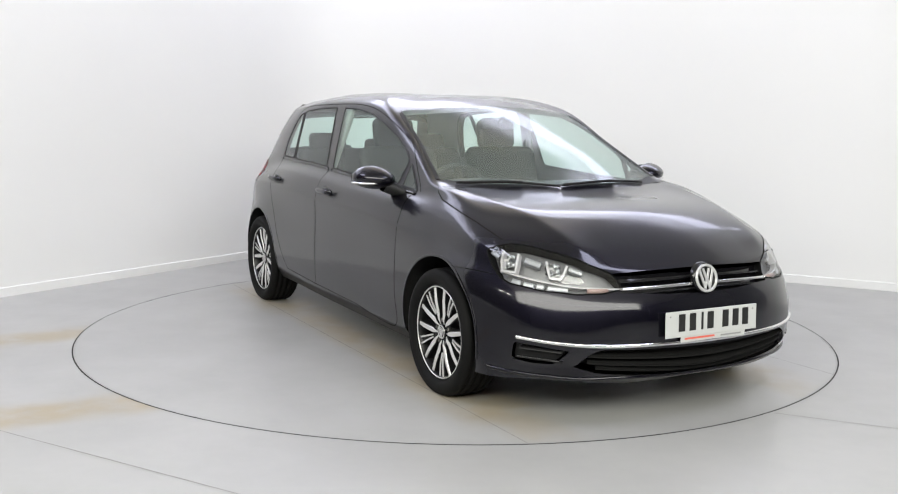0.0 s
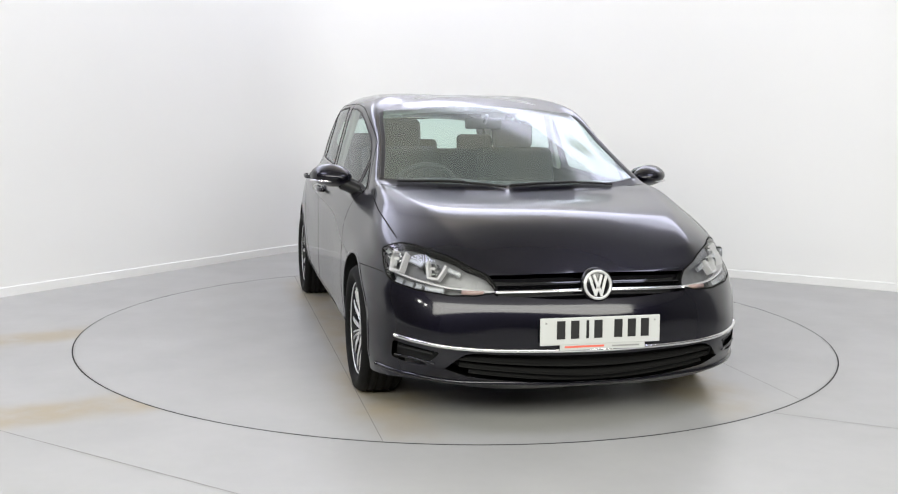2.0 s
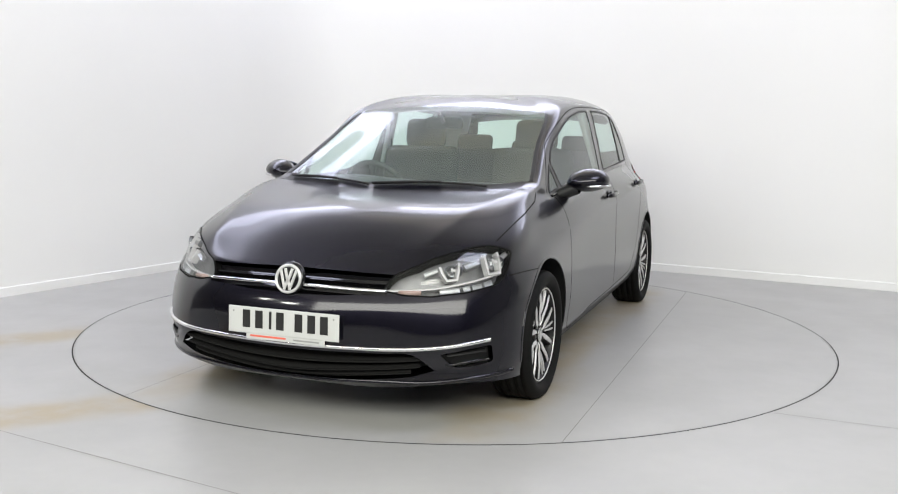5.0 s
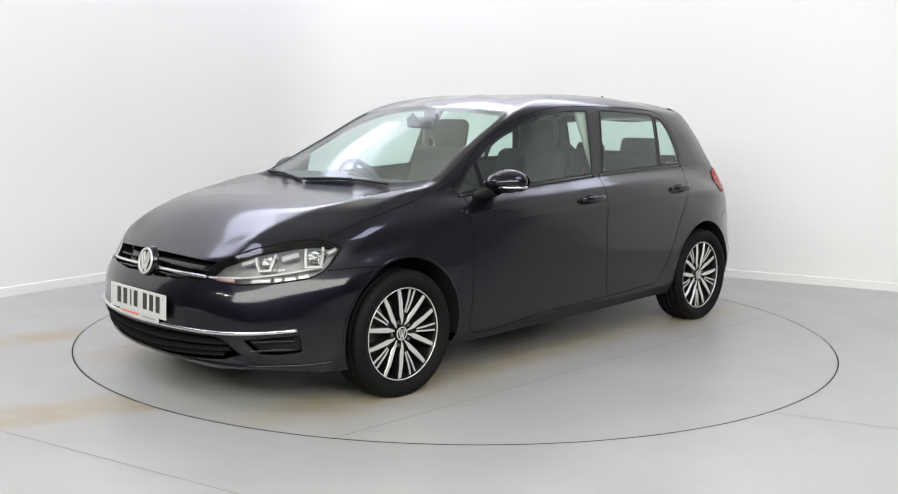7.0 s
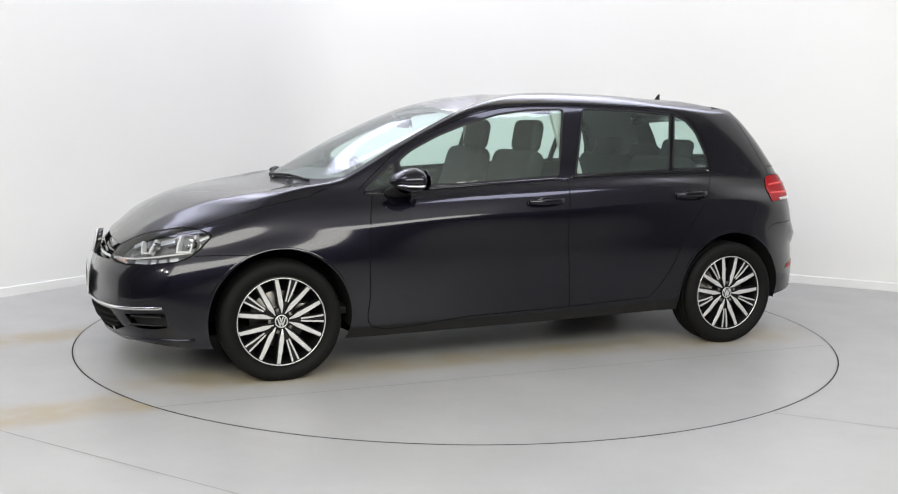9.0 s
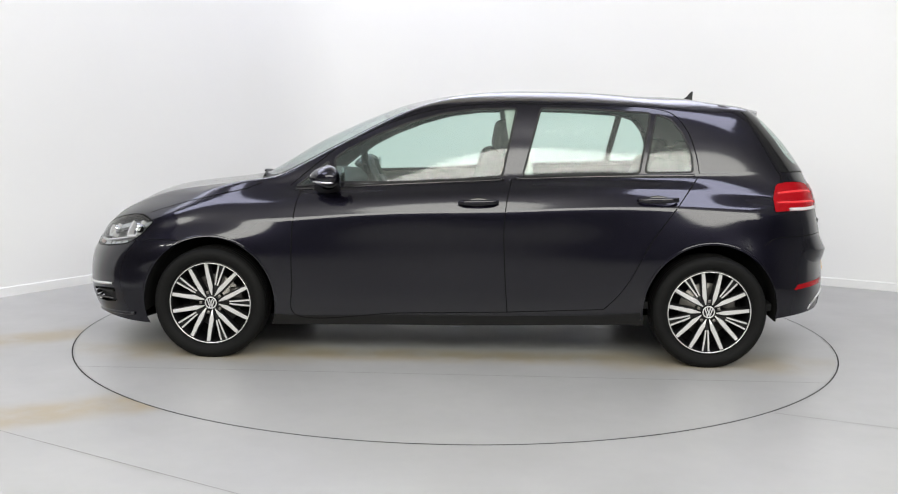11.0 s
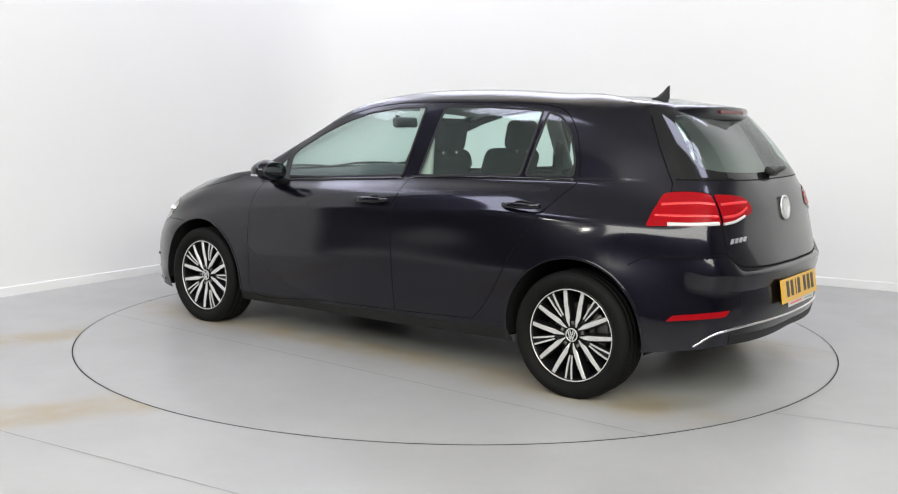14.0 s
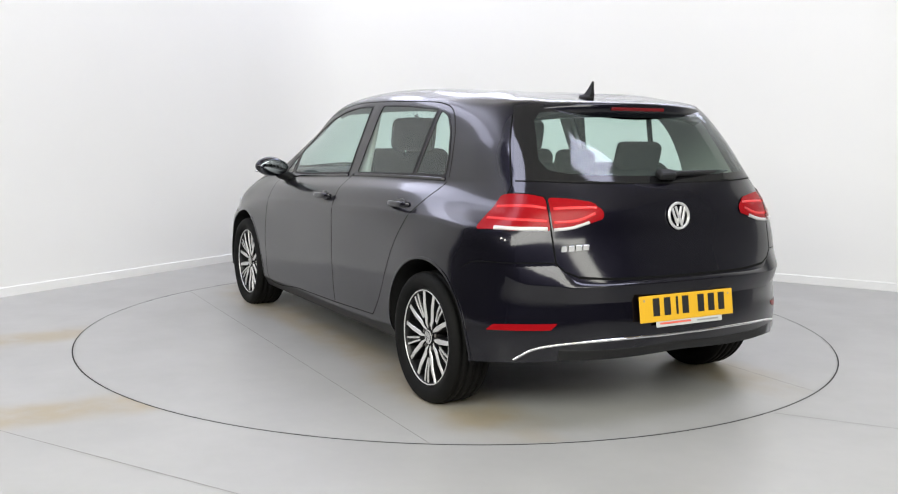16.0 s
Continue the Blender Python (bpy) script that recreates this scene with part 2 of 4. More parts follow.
# edge of the roof
rail((.366, 0, 1.348), (.348, .28, 1.337), (.32, .478, 1.321), (.295, .558, 1.317), (.258, .599, 1.33), (.19, .619, 1.343), (.02, .629, 1.357),
     (-.32, .635, 1.37), (-.85, .626, 1.363), (-1.17, .606, 1.345), (-1.403, .571, 1.337), (-1.532, .501, 1.352), (-1.606, .281, 1.341), (-1.616, 0, 1.32))
# roof
rail((.12, 0, 1.406), (.11, .22, 1.4), (.098, .379, 1.385), (.087, .448, 1.384), (.069, .5, 1.388), (.03, .525, 1.397), (-.08, .54, 1.406),
     (-.35, .549, 1.413), (-.82, .541, 1.406), (-1.101, .523, 1.391), (-1.294, .484, 1.389), (-1.384, .412, 1.383), (-1.452, .22, 1.372), (-1.47, 0, 1.357))
# spine of the roof
rail((-.1, 0, 1.431), (-.11, 0, 1.43), (-.12, 0, 1.428), (-.14, 0, 1.426), (-.16, 0, 1.429), (-.2, 0, 1.429), (-.27, 0, 1.431),
     (-.45, 0, 1.429), (-.75, 0, 1.419), (-.92, 0, 1.412), (-1.031, 0, 1.408), (-1.101, 0, 1.4), (-1.151, 0, 1.399), (-1.171, 0, 1.398))

NET = np.array(RAILS, float)                       # rails x stations x 3
NR, NS = NET.shape[:2]
STATION = np.r_[0, np.cumsum(np.linalg.norm(np.diff(NET[4], axis=0), axis=1))]
STATION = STATION / STATION[-1] * (NS - 1)         # u of each station


def ramp(u, a, b):
    t = np.clip((u - a) / (b - a), 0, 1)
    return t * t * (3 - 2 * t)


# how sharp a rail is along u: the door crease, the bonnet's front edge, the foot of the glass, the edge of the roof
CREASE = {1: lambda u: 0.6 * ramp(u, 3.4, 4.4) * (1 - ramp(u, 8.6, 9.4)),
          3: lambda u: 0.7 * ramp(u, 10.7, 11.3),
          4: lambda u: 0.85 * ramp(u, 3.4, 4.4) * (1 - ramp(u, 9.6, 10.9)),
          5: lambda u: 0.55 * (1 - ramp(u, .9, 1.5)),
          7: lambda u: 0.6 * (1 - ramp(u, 9.3, 9.9) * (1 - ramp(u, 11.0, 11.4))),
          9: lambda u: 0.45 * (1 - ramp(u, 2.2, 2.8)) + 0.35 * ramp(u, 4, 5)}


def spline_second(t, y):
    """Second derivatives of the natural cubic through y at t."""
    n = len(t)
    h = np.diff(t)
    A, b = np.eye(n), np.zeros_like(y)
    for i in range(1, n - 1):
        A[i, i - 1:i + 2] = h[i - 1], 2 * (h[i - 1] + h[i]), h[i]
        b[i] = 6 * ((y[i + 1] - y[i]) / h[i] - (y[i] - y[i - 1]) / h[i - 1])
    return np.linalg.solve(A, b)


_ext_t = np.r_[[-STATION[k] for k in (3, 2, 1)], STATION, [2 * STATION[-1] - STATION[-1 - k] for k in (1, 2, 3)]]
_mir = np.array([1, -1, 1.0])
_ext = np.concatenate([NET[:, [3, 2, 1]] * _mir, NET, NET[:, [-2, -3, -4]] * _mir], axis=1)
_ext_m = np.stack([spline_second(_ext_t, _ext[r]) for r in range(NR)])


def rails_at(u):
    """All rails' points at u (n) -> rails x n x 3."""
    u = np.asarray(u, float)
    k = np.clip(np.searchsorted(_ext_t, u, side="right") - 1, 0, len(_ext_t) - 2)
    h = (_ext_t[k + 1] - _ext_t[k])[:, None]
    a = ((_ext_t[k + 1] - u)[:, None]) / h
    b = 1 - a
    return (a * _ext[:, k] + b * _ext[:, k + 1]
            + ((a ** 3 - a) * _ext_m[:, k] + (b ** 3 - b) * _ext_m[:, k + 1]) * h * h / 6)


def bonnet_ridge(P, v):
    """Height of the ridge that runs along each side of the bonnet, from the windscreen pillar to the inner end of the headlight."""
    x, off = P[:, 0], P[:, 1] - (.695 - .21 * (P[:, 0] - 1.02))
    rise = .010 * np.exp(-(np.sqrt(off * off + .0004) - .02) / np.where(off > 0, .05, .10))
    return rise * ramp(x, 1.03, 1.18) * (1 - ramp(x, 1.90, 2.02)) * ramp(v, 5.0, 5.35) * (1 - ramp(v, 6.9, 7.0))


def surface(u, v):
    """Points of the body's left half at u (0 nose to 13 tail) and v (0 sill to 11 roof spine)."""
    u, v = np.atleast_1d(np.asarray(u, float)), np.atleast_1d(np.asarray(v, float))
    C = rails_at(u)
    # far side of the spine, for a smooth crown
    C = np.concatenate([C, C[-2:-3:-1] * _mir], axis=0)
    d = np.maximum(np.linalg.norm(np.diff(C, axis=0), axis=2), 1e-4) ** 0.75
    slope = np.diff(C, axis=0) / d[..., None]
    n = len(C)
    T0, T1 = np.zeros_like(C), np.zeros_like(C)       # tangents before and after each rail
    for r in range(n):
        if r == 0:
            T0[r] = T1[r] = slope[0]
        elif r == n - 1:
            T0[r] = T1[r] = slope[-1]
        else:
            w = (d[r] / (d[r - 1] + d[r]))[:, None]
            m = slope[r - 1] * w + slope[r] * (1 - w)
            if r in CREASE:
                c = CREASE[r](u)[:, None]
                T0[r], T1[r] = (1 - c) * m + c * slope[r - 1], (1 - c) * m + c * slope[r]
            else:
                T0[r] = T1[r] = m
    k = np.clip(v.astype(int), 0, NR - 2)
    s = (v - k)[:, None]
    i = np.arange(len(u))
    h = d[k, i][:, None]
    p0, p1, t0, t1 = C[k, i], C[k + 1, i], T1[k, i] * h, T0[k + 1, i] * h
    P = ((2 * s ** 3 - 3 * s ** 2 + 1) * p0 + (s ** 3 - 2 * s ** 2 + s) * t0
         + (-2 * s ** 3 + 3 * s ** 2) * p1 + (s ** 3 - s ** 2) * t1)
    return P + np.outer(bonnet_ridge(P, v), (0, .3, .95))


def normals(u, v, e=1e-3):
    du = surface(np.clip(u + e, 0, NS - 1), v) - surface(np.clip(u - e, 0, NS - 1), v)
    vv = np.clip(v, 2 * e, NR - 1 - 0.02)
    dv = surface(u, vv + e) - surface(u, vv - e)
    n = np.cross(du, dv)
    return n / np.maximum(np.linalg.norm(n, axis=1, keepdims=True), 1e-12)


# ---------------------------------------------------------------- panels cut out of the car's form
_GU, _GV = [g.ravel() for g in np.meshgrid(np.linspace(0, NS - 1, 261), np.linspace(0, NR - 1, 221))]
_GP = surface(_GU, _GV)
SM = (NS - 1.0, NR - 1.0)


def on_form(pts):
    """(u, v) of the places on the left half nearest to the given points."""
    out = []
    for p in pts:
        k = int(np.argmin(((_GP - p) ** 2).sum(1)))
        u, v = _GU[k], _GV[k]
        for _ in range(4):
            e = 1e-3
            q = surface([u, min(u + e, SM[0]), max(u - e, 0), u, u], [v, v, v, min(v + e, SM[1]), max(v - e, 0)])
            J = np.stack([(q[1] - q[2]) / (min(u + e, SM[0]) - max(u - e, 0)), (q[3] - q[4]) / (min(v + e, SM[1]) - max(v - e, 0))], 1)
            d = np.linalg.lstsq(J, np.asarray(p) - q[0], rcond=None)[0]
            u = float(np.clip(u + np.clip(d[0], -.05, .05), 0, SM[0]))
            v = float(np.clip(v + np.clip(d[1], -.05, .05), 0, SM[1]))
        out.append((u, v))
    return np.array(out)


def on_side(pts):
    """Like on_form, for places given in side view: their y is found from the form."""
    P = np.array(pts, float)
    for _ in range(4):
        uv = on_form(P)
        P[:, 1] = surface(uv[:, 0], uv[:, 1])[:, 1]
    return on_form(P)


def smooth_line(pts, step=0.03, closed=False, soft=True):
    """Points along a soft curve (or a straight chain) through pts."""
    P = np.array(pts, float)
    n = len(P)
    out = []
    for i in range(n if closed else n - 1):
        a, b = P[i], P[(i + 1) % n]
        z = P[i - 1] if (closed or i > 0) else 2 * a - b
        c = P[(i + 2) % n] if (closed or i + 2 < n) else 2 * b - a
        m = max(1, int(np.linalg.norm(b - a) / step))
        for k in range(m):
            t = k / m
            if soft:
                l0, l1, l2 = [max(np.linalg.norm(q), 1e-6) ** .5 for q in (a - z, b - a, c - b)]
                m1 = (b - a) + l1 * ((a - z) / l0 - (b - z) / (l0 + l1))
                m2 = (b - a) + l1 * ((c - b) / l2 - (c - a) / (l1 + l2))
                out.append((2 * t ** 3 - 3 * t * t + 1) * a + (t ** 3 - 2 * t * t + t) * m1 + (-2 * t ** 3 + 3 * t * t) * b + (t ** 3 - t * t) * m2)
            else:
                out.append(a + (b - a) * t)
    if not closed:
        out.append(P[-1])
    return np.array(out)


def rounded(pts, r):
    """A closed chain with its corners rounded off."""
    P = np.array(pts, float)
    n, out = len(P), []
    for i in range(n):
        a, b, c = P[i - 1], P[i], P[(i + 1) % n]
        la, lc = np.linalg.norm(a - b), np.linalg.norm(c - b)
        k = min(r, .45 * la, .45 * lc)
        p, q = b + (a - b) / la * k, b + (c - b) / lc * k
        for t in (0, .33, .67, 1):
            out.append(p * (1 - t) ** 2 + b * 2 * t * (1 - t) + q * t * t)
    return np.array(out)


def outline(pts, r=0.015, find=on_form):
    return find(smooth_line(rounded(pts, r), 0.03, True, False))


def inside(poly, p):
    x, y = p
    a, b = poly, np.roll(poly, -1, 0)
    c = (a[:, 1] > y) != (b[:, 1] > y)
    with np.errstate(divide="ignore", invalid="ignore"):
        xi = a[:, 0] + (y - a[:, 1]) * (b[:, 0] - a[:, 0]) / (b[:, 1] - a[:, 1])
    return bool(np.count_nonzero(c & (x < xi)) % 2)


def split(frag, a, b):
    """A convex piece cut by the line through a and b."""
    nx, ny = -(b[1] - a[1]), b[0] - a[0]
    L = math.hypot(nx, ny)
    if L < 1e-9:
        return [frag]
    s = [((p[0] - a[0]) * nx + (p[1] - a[1]) * ny) / L for p in frag]
    if min(s) > -1e-5 or max(s) < 1e-5:
        return [frag]
    A, B = [], []
    for i, p in enumerate(frag):
        q, sp, sq = frag[(i + 1) % len(frag)], s[i], s[(i + 1) % len(frag)]
        if sp >= -1e-9:
            A.append(p)
        if sp <= 1e-9:
            B.append(p)
        if (sp > 1e-9 and sq < -1e-9) or (sp < -1e-9 and sq > 1e-9):
            t = sp / (sp - sq)
            m = (p[0] + (q[0] - p[0]) * t, p[1] + (q[1] - p[1]) * t)
            A.append(m)
            B.append(m)
    return [f for f in (A, B) if len(f) > 2]


GRID_U = np.unique(np.r_[np.linspace(0, 3.2, 72), np.linspace(3.2, 10.4, 62), np.linspace(10.4, SM[0], 42)])
GRID_V = np.unique(np.concatenate([np.linspace(k, k + 1, 15 if k in (5, 6) else 9 if k < 9 else 7) for k in range(NR - 1)]))
PIECES = {}


def cut_form(panels):
    """Shares the form's cells out among the panels, first come first served. panels: (name, outline in u, v)."""
    boxes = [(n, p, p.min(0), p.max(0), np.roll(p, -1, 0)) for n, p in panels]
    for i in range(len(GRID_U) - 1):
        for j in range(len(GRID_V) - 1):
            u0, u1, v0, v1 = GRID_U[i], GRID_U[i + 1], GRID_V[j], GRID_V[j + 1]
            frags = [[(u0, v0), (u1, v0), (u1, v1), (u0, v1)]]
            for n, p, lo, hi, nx in boxes:
                if not frags or lo[0] > u1 or hi[0] < u0 or lo[1] > v1 or hi[1] < v0:
                    continue
                near = np.where((np.minimum(p[:, 0], nx[:, 0]) < u1) & (np.maximum(p[:, 0], nx[:, 0]) > u0)
                                & (np.minimum(p[:, 1], nx[:, 1]) < v1) & (np.maximum(p[:, 1], nx[:, 1]) > v0))[0]
                for k in near:
                    frags = [g for f in frags for g in split(f, p[k], nx[k])]
                rest = []
                for f in frags:
                    c = (sum(q[0] for q in f) / len(f), sum(q[1] for q in f) / len(f))
                    if inside(p, c):
                        PIECES.setdefault(n, []).append(f)
                    else:
                        rest.append(f)
                frags = rest


def panel_mesh(name, pieces, mat, sides=(1,), inset=0.0):
    """A mesh from pieces of the form, for the left side (1), the right side (-1) or both; inset moves it inwards."""
    uv = np.array([q for f in pieces for q in f])
    P, N = surface(uv[:, 0], uv[:, 1]), normals(uv[:, 0], uv[:, 1])
    P = P - N * inset
    verts, norms, faces, index = [], [], [], {}
    for s in sides:
        k = 0
        for f in pieces:
            ids = []
            for _ in f:
                p = P[k] * (1, s, 1)
                key = (round(p[0], 4), round(p[1], 4), round(p[2], 4))
                if key not in index:
                    index[key] = len(verts)
                    verts.append(p)
                    nn = N[k] * (1, s, 1)
                    if abs(p[1]) < 1e-4:
                        nn = nn * (1, 0, 1)
                    size = np.linalg.norm(nn)
                    norms.append(nn / size if size > 1e-6 else np.array((0, 0, 1.0)))
                ids.append(index[key])
                k += 1
            ids = [q for i, q in enumerate(ids) if q != ids[i - 1]]
            if len(set(ids)) > 2:
                faces.append(tuple(ids) if s > 0 else tuple(ids[::-1]))
    me = mesh_of(name, verts, faces, mat)
    me.normals_split_custom_set_from_vertices([tuple(map(float, q)) for q in norms])
    return me


def ribbon(name, uv, width, lift, mat, parent, label="", side=1, closed=False, sink=0.002, across=False):
    """A low strip that lies on the form along a line in u, v."""
    uv = np.asarray(uv)
    P, N = surface(uv[:, 0], uv[:, 1]), normals(uv[:, 0], uv[:, 1])
    if across:
        P, N = np.concatenate([P[:0:-1] * _mir, P]), np.concatenate([N[:0:-1] * _mir, N])
        N[len(uv) - 1] *= (1, 0, 1)
    if closed:
        T = np.roll(P, -1, 0) - np.roll(P, 1, 0)
    else:
        T = np.gradient(P, axis=0)
    B = np.cross(N, T)
    B /= np.maximum(np.linalg.norm(B, axis=1, keepdims=True), 1e-9)
    n = len(P)
    w = np.full(n, width)
    prof = [(-.5, -sink), (-.42, lift * .8), (-.2, lift), (.2, lift), (.42, lift * .8), (.5, -sink)]
    V = [(P[i] + B[i] * a * w[i] + N[i] * b) * (1, side, 1) for i in range(n) for a, b in prof]
    m = len(prof)
    F = []
    for i in range(n if closed else n - 1):
        j = (i + 1) % n
        F += [(i * m + k, i * m + k + 1, j * m + k + 1, j * m + k) for k in range(m - 1)]
    if not closed:
        F += [tuple(range(m)), tuple((n - 1) * m + k for k in range(m))[::-1]]
    if side < 0:
        F = [f[::-1] for f in F]
    return part(name, mesh_of(name, V, F, mat, lift > .003), None, parent, label)


GLASS = bpy.data.materials.new("tinted_glass")
GLASS.use_nodes = True


def glass_nodes(m, tint, ior=1.5, rough=0.0, veil=0.0):
    m.use_nodes = True
    nt = m.node_tree
    nt.nodes.clear()
    o, mix = nt.nodes.new("ShaderNodeOutputMaterial"), nt.nodes.new("ShaderNodeMixShader")
    tr, gl, fr = nt.nodes.new("ShaderNodeBsdfTransparent"), nt.nodes.new("ShaderNodeBsdfGlossy"), nt.nodes.new("ShaderNodeLayerWeight")
    tr.inputs[0].default_value = (*tint, 1)
    gl.inputs["Roughness"].default_value = rough
    fr.inputs["Blend"].default_value = 0.5
    pw, mr = nt.nodes.new("ShaderNodeMath"), nt.nodes.new("ShaderNodeMapRange")
    pw.operation = "POWER"
    pw.inputs[1].default_value = 4.5
    mr.inputs["To Min"].default_value = 1.5 * ((ior - 1) / (ior + 1)) ** 2
    nt.links.new(fr.outputs["Facing"], pw.inputs[0])
    nt.links.new(pw.outputs[0], mr.inputs["Value"])
    nt.links.new(mr.outputs[0], mix.inputs[0])
    nt.links.new(tr.outputs[0], mix.inputs[1])
    nt.links.new(gl.outputs[0], mix.inputs[2])
    # diffuse share that imitates the pale greenish ceiling reflection veiling the glass
    df, film = nt.nodes.new("ShaderNodeBsdfDiffuse"), nt.nodes.new("ShaderNodeMixShader")
    df.inputs[0].default_value = (.56, .70, .68, 1)
    film.inputs[0].default_value = veil
    nt.links.new(mix.outputs[0], film.inputs[1])
    nt.links.new(df.outputs[0], film.inputs[2])
    nt.links.new(film.outputs[0], o.inputs[0])
    return m


glass_nodes(GLASS, (0.80, 0.93, 0.885), 1.55, 0.07, 0.035)
SCREEN_GLASS = glass_nodes(bpy.data.materials.new("windscreen_glass"), (0.80, 0.93, 0.885), 1.55, 0.10, 0.065)
CLEAR = glass_nodes(bpy.data.materials.new("clear_plastic"), (0.93, 0.94, 0.95), 1.45, 0.02)
GLOSS_BLACK = material("gloss_black", (0.006, 0.006, 0.007), 0.08, 0, 0.5)
GAP = material("shadow_gap", (0.003, 0.003, 0.003), 0.8, 0, 0.1)
CHROME = material("chrome", (0.78, 0.78, 0.79), 0.12, 1.0, rough_vary=0.03, scale=30)
BRIGHT = material("machined_alloy", (0.66, 0.655, 0.65), 0.32, 0.55, vary=0.03, scale=40)
DARK_ALLOY = material("black_alloy", (0.006, 0.006, 0.0065), 0.35, 0.0, 0.3)
STEEL = material("brake_steel", (0.20, 0.19, 0.18), 0.4, 1.0, vary=0.2, scale=25)
RED = material("red_lens", (0.24, 0.003, 0.006), 0.2, 0, 0.14, 0.0, vary=0.12, scale=30)
RED_BAR = material("red_light_bar", (0.62, 0.03, 0.035), 0.2, 0, 0.4, 0.1)
LENS_WHITE = material("white_lens", (0.50, 0.49, 0.49), 0.3, 0.0, 0.4, 0.2)
REFLECTOR = material("lamp_reflector", (0.48, 0.49, 0.50), 0.3, 0.7, vary=0.25, scale=45)
MIRROR_BOWL = material("polished_reflector", (0.72, 0.73, 0.74), 0.14, 1.0, bump=0.5, bump_scale=70)
LAMP_GREY = material("lamp_housing_grey", (0.18, 0.18, 0.184), 0.35, 0.4, vary=0.3, scale=30)
CLOTH = material("seat_cloth", (0.019, 0.020, 0.021), 0.9, 0, 0.2, vary=0.25, scale=50, bump=0.3, bump_scale=300)
TRIM = material("interior_plastic", (0.023, 0.024, 0.025), 0.6, 0, 0.3, bump=0.1, bump_scale=250)
LINING = material("headliner", (0.42, 0.41, 0.39), 0.9, 0, 0.1)
WHITE_PLATE = material("white_plate", (0.48, 0.49, 0.48), 0.3, 0, 0.4, vary=0.02)
YELLOW_PLATE = material("yellow_plate", (0.62, 0.35, 0.02), 0.3, 0, 0.4, vary=0.02)
INK = material("plate_black", (0.012, 0.012, 0.012), 0.4)
RED_INK = material("red_print", (0.65, 0.12, 0.08), 0.4)
GREY_INK = material("grey_print", (0.25, 0.25, 0.25), 0.4)
UNDER = material("underbody", (0.010, 0.010, 0.010), 0.9, 0, 0.1)

car = tagged(new("car"), "clean black five-door hatchback car parked on a turntable", "car")

# outlines on the left half
U3, U11 = STATION[3], STATION[11]


def circle_void(cx, cz, r):
    a = [(cx + r * math.cos(t), cz + r * math.sin(t)) for t in np.linspace(-0.38, math.pi + 0.38, 34)]
    uv = on_side([(x, .89, z) for x, z in a])
    return np.concatenate([uv, [(uv[-1][0], -.2), (uv[0][0], -.2)]])


ARCH_F, ARCH_R = (1.312, .298, .348), (-1.318, .302, .348)
HEADLIGHT = outline([(1.622, .797, .711), (1.66, .766, .728), (1.70, .729, .742), (1.76, .687, .741), (1.84, .635, .727), (1.93, .55, .70), (1.975, .505, .676), (2.015, .44, .645), (2.045, .413, .61), (2.063, .405, .578), (2.045, .49, .563), (1.997, .588, .558), (1.905, .705, .570), (1.79, .782, .588), (1.735, .800, .608), (1.68, .803, .648)], .012)
GRILLE_TOP = [(2.06, 0, .657), (2.044, .325, .650), (2.022, .445, .646)]
GRILLE_LOW = [(2.125, 0, .549), (2.12, .17, .553), (2.093, .345, .564), (2.078, .42, .570)]
GRILLE = on_form(np.concatenate([smooth_line(GRILLE_LOW), smooth_line(GRILLE_TOP[::-1])]))
INTAKE = on_form(np.concatenate([smooth_line([(2.118, 0, .205), (2.088, .36, .214), (2.052, .52, .230)]),
                                 smooth_line([(2.018, .614, .262), (2.075, .535, .330), (2.117, .398, .334), (2.164, .127, .331), (2.168, 0, .331)])]))
FOG = outline([(1.845, .795, .352), (1.934, .73, .345), (2.02, .63, .330), (1.975, .68, .270), (1.912, .742, .268), (1.835, .80, .280)], .015)
HOOD_SIDE = [(2.015, .44, .645), (1.93, .55, .69), (1.80, .66, .725), (1.70, .722, .738), (1.655, .742, .755), (1.535, .756, .795), (1.34, .766, .844), (1.14, .760, .892), (1.065, .745, .925), (1.04, .728, .946)]
HOOD_REAR = [(1.075, .60, .950), (1.13, .42, .955), (1.175, 0, .9575)]
HOOD = on_form(np.concatenate([smooth_line(GRILLE_TOP)[:-1], smooth_line(HOOD_SIDE, soft=False)[:-1], smooth_line(HOOD_REAR)]))
FRONT_WIN = outline([(.655, .755, .935), (.30, .772, .945), (-.225, .775, .979), (-.298, .655, 1.338), (-.10, .65, 1.332), (.09, .65, 1.306), (.27, .648, 1.256),
                     (.45, .645, 1.186), (.60, .66, 1.110), (.668, .68, 1.060)], .02, on_side)
SAIL_WIN = outline([(.865, .737, .912), (.70, .75, .93), (.70, .68, 1.045)], .012, on_side)
REAR_WIN = outline([(-.332, .777, .984), (-.945, .77, 1.008), (-1.008, .649, 1.322), (-.70, .653, 1.338), (-.425, .655, 1.342)], .02, on_side)
QUARTER_WIN = outline([(-.975, .77, 1.010), (-1.228, .755, 1.016), (-1.222, .70, 1.10), (-1.175, .665, 1.22), (-1.115, .65, 1.29), (-1.038, .649, 1.317)], .02, on_side)
SEAM_A = [(.835, .79, .895), (.855, .835, .82), (.868, .876, .71), (.873, .883, .55), (.870, .88, .40), (.862, .863, .245)]
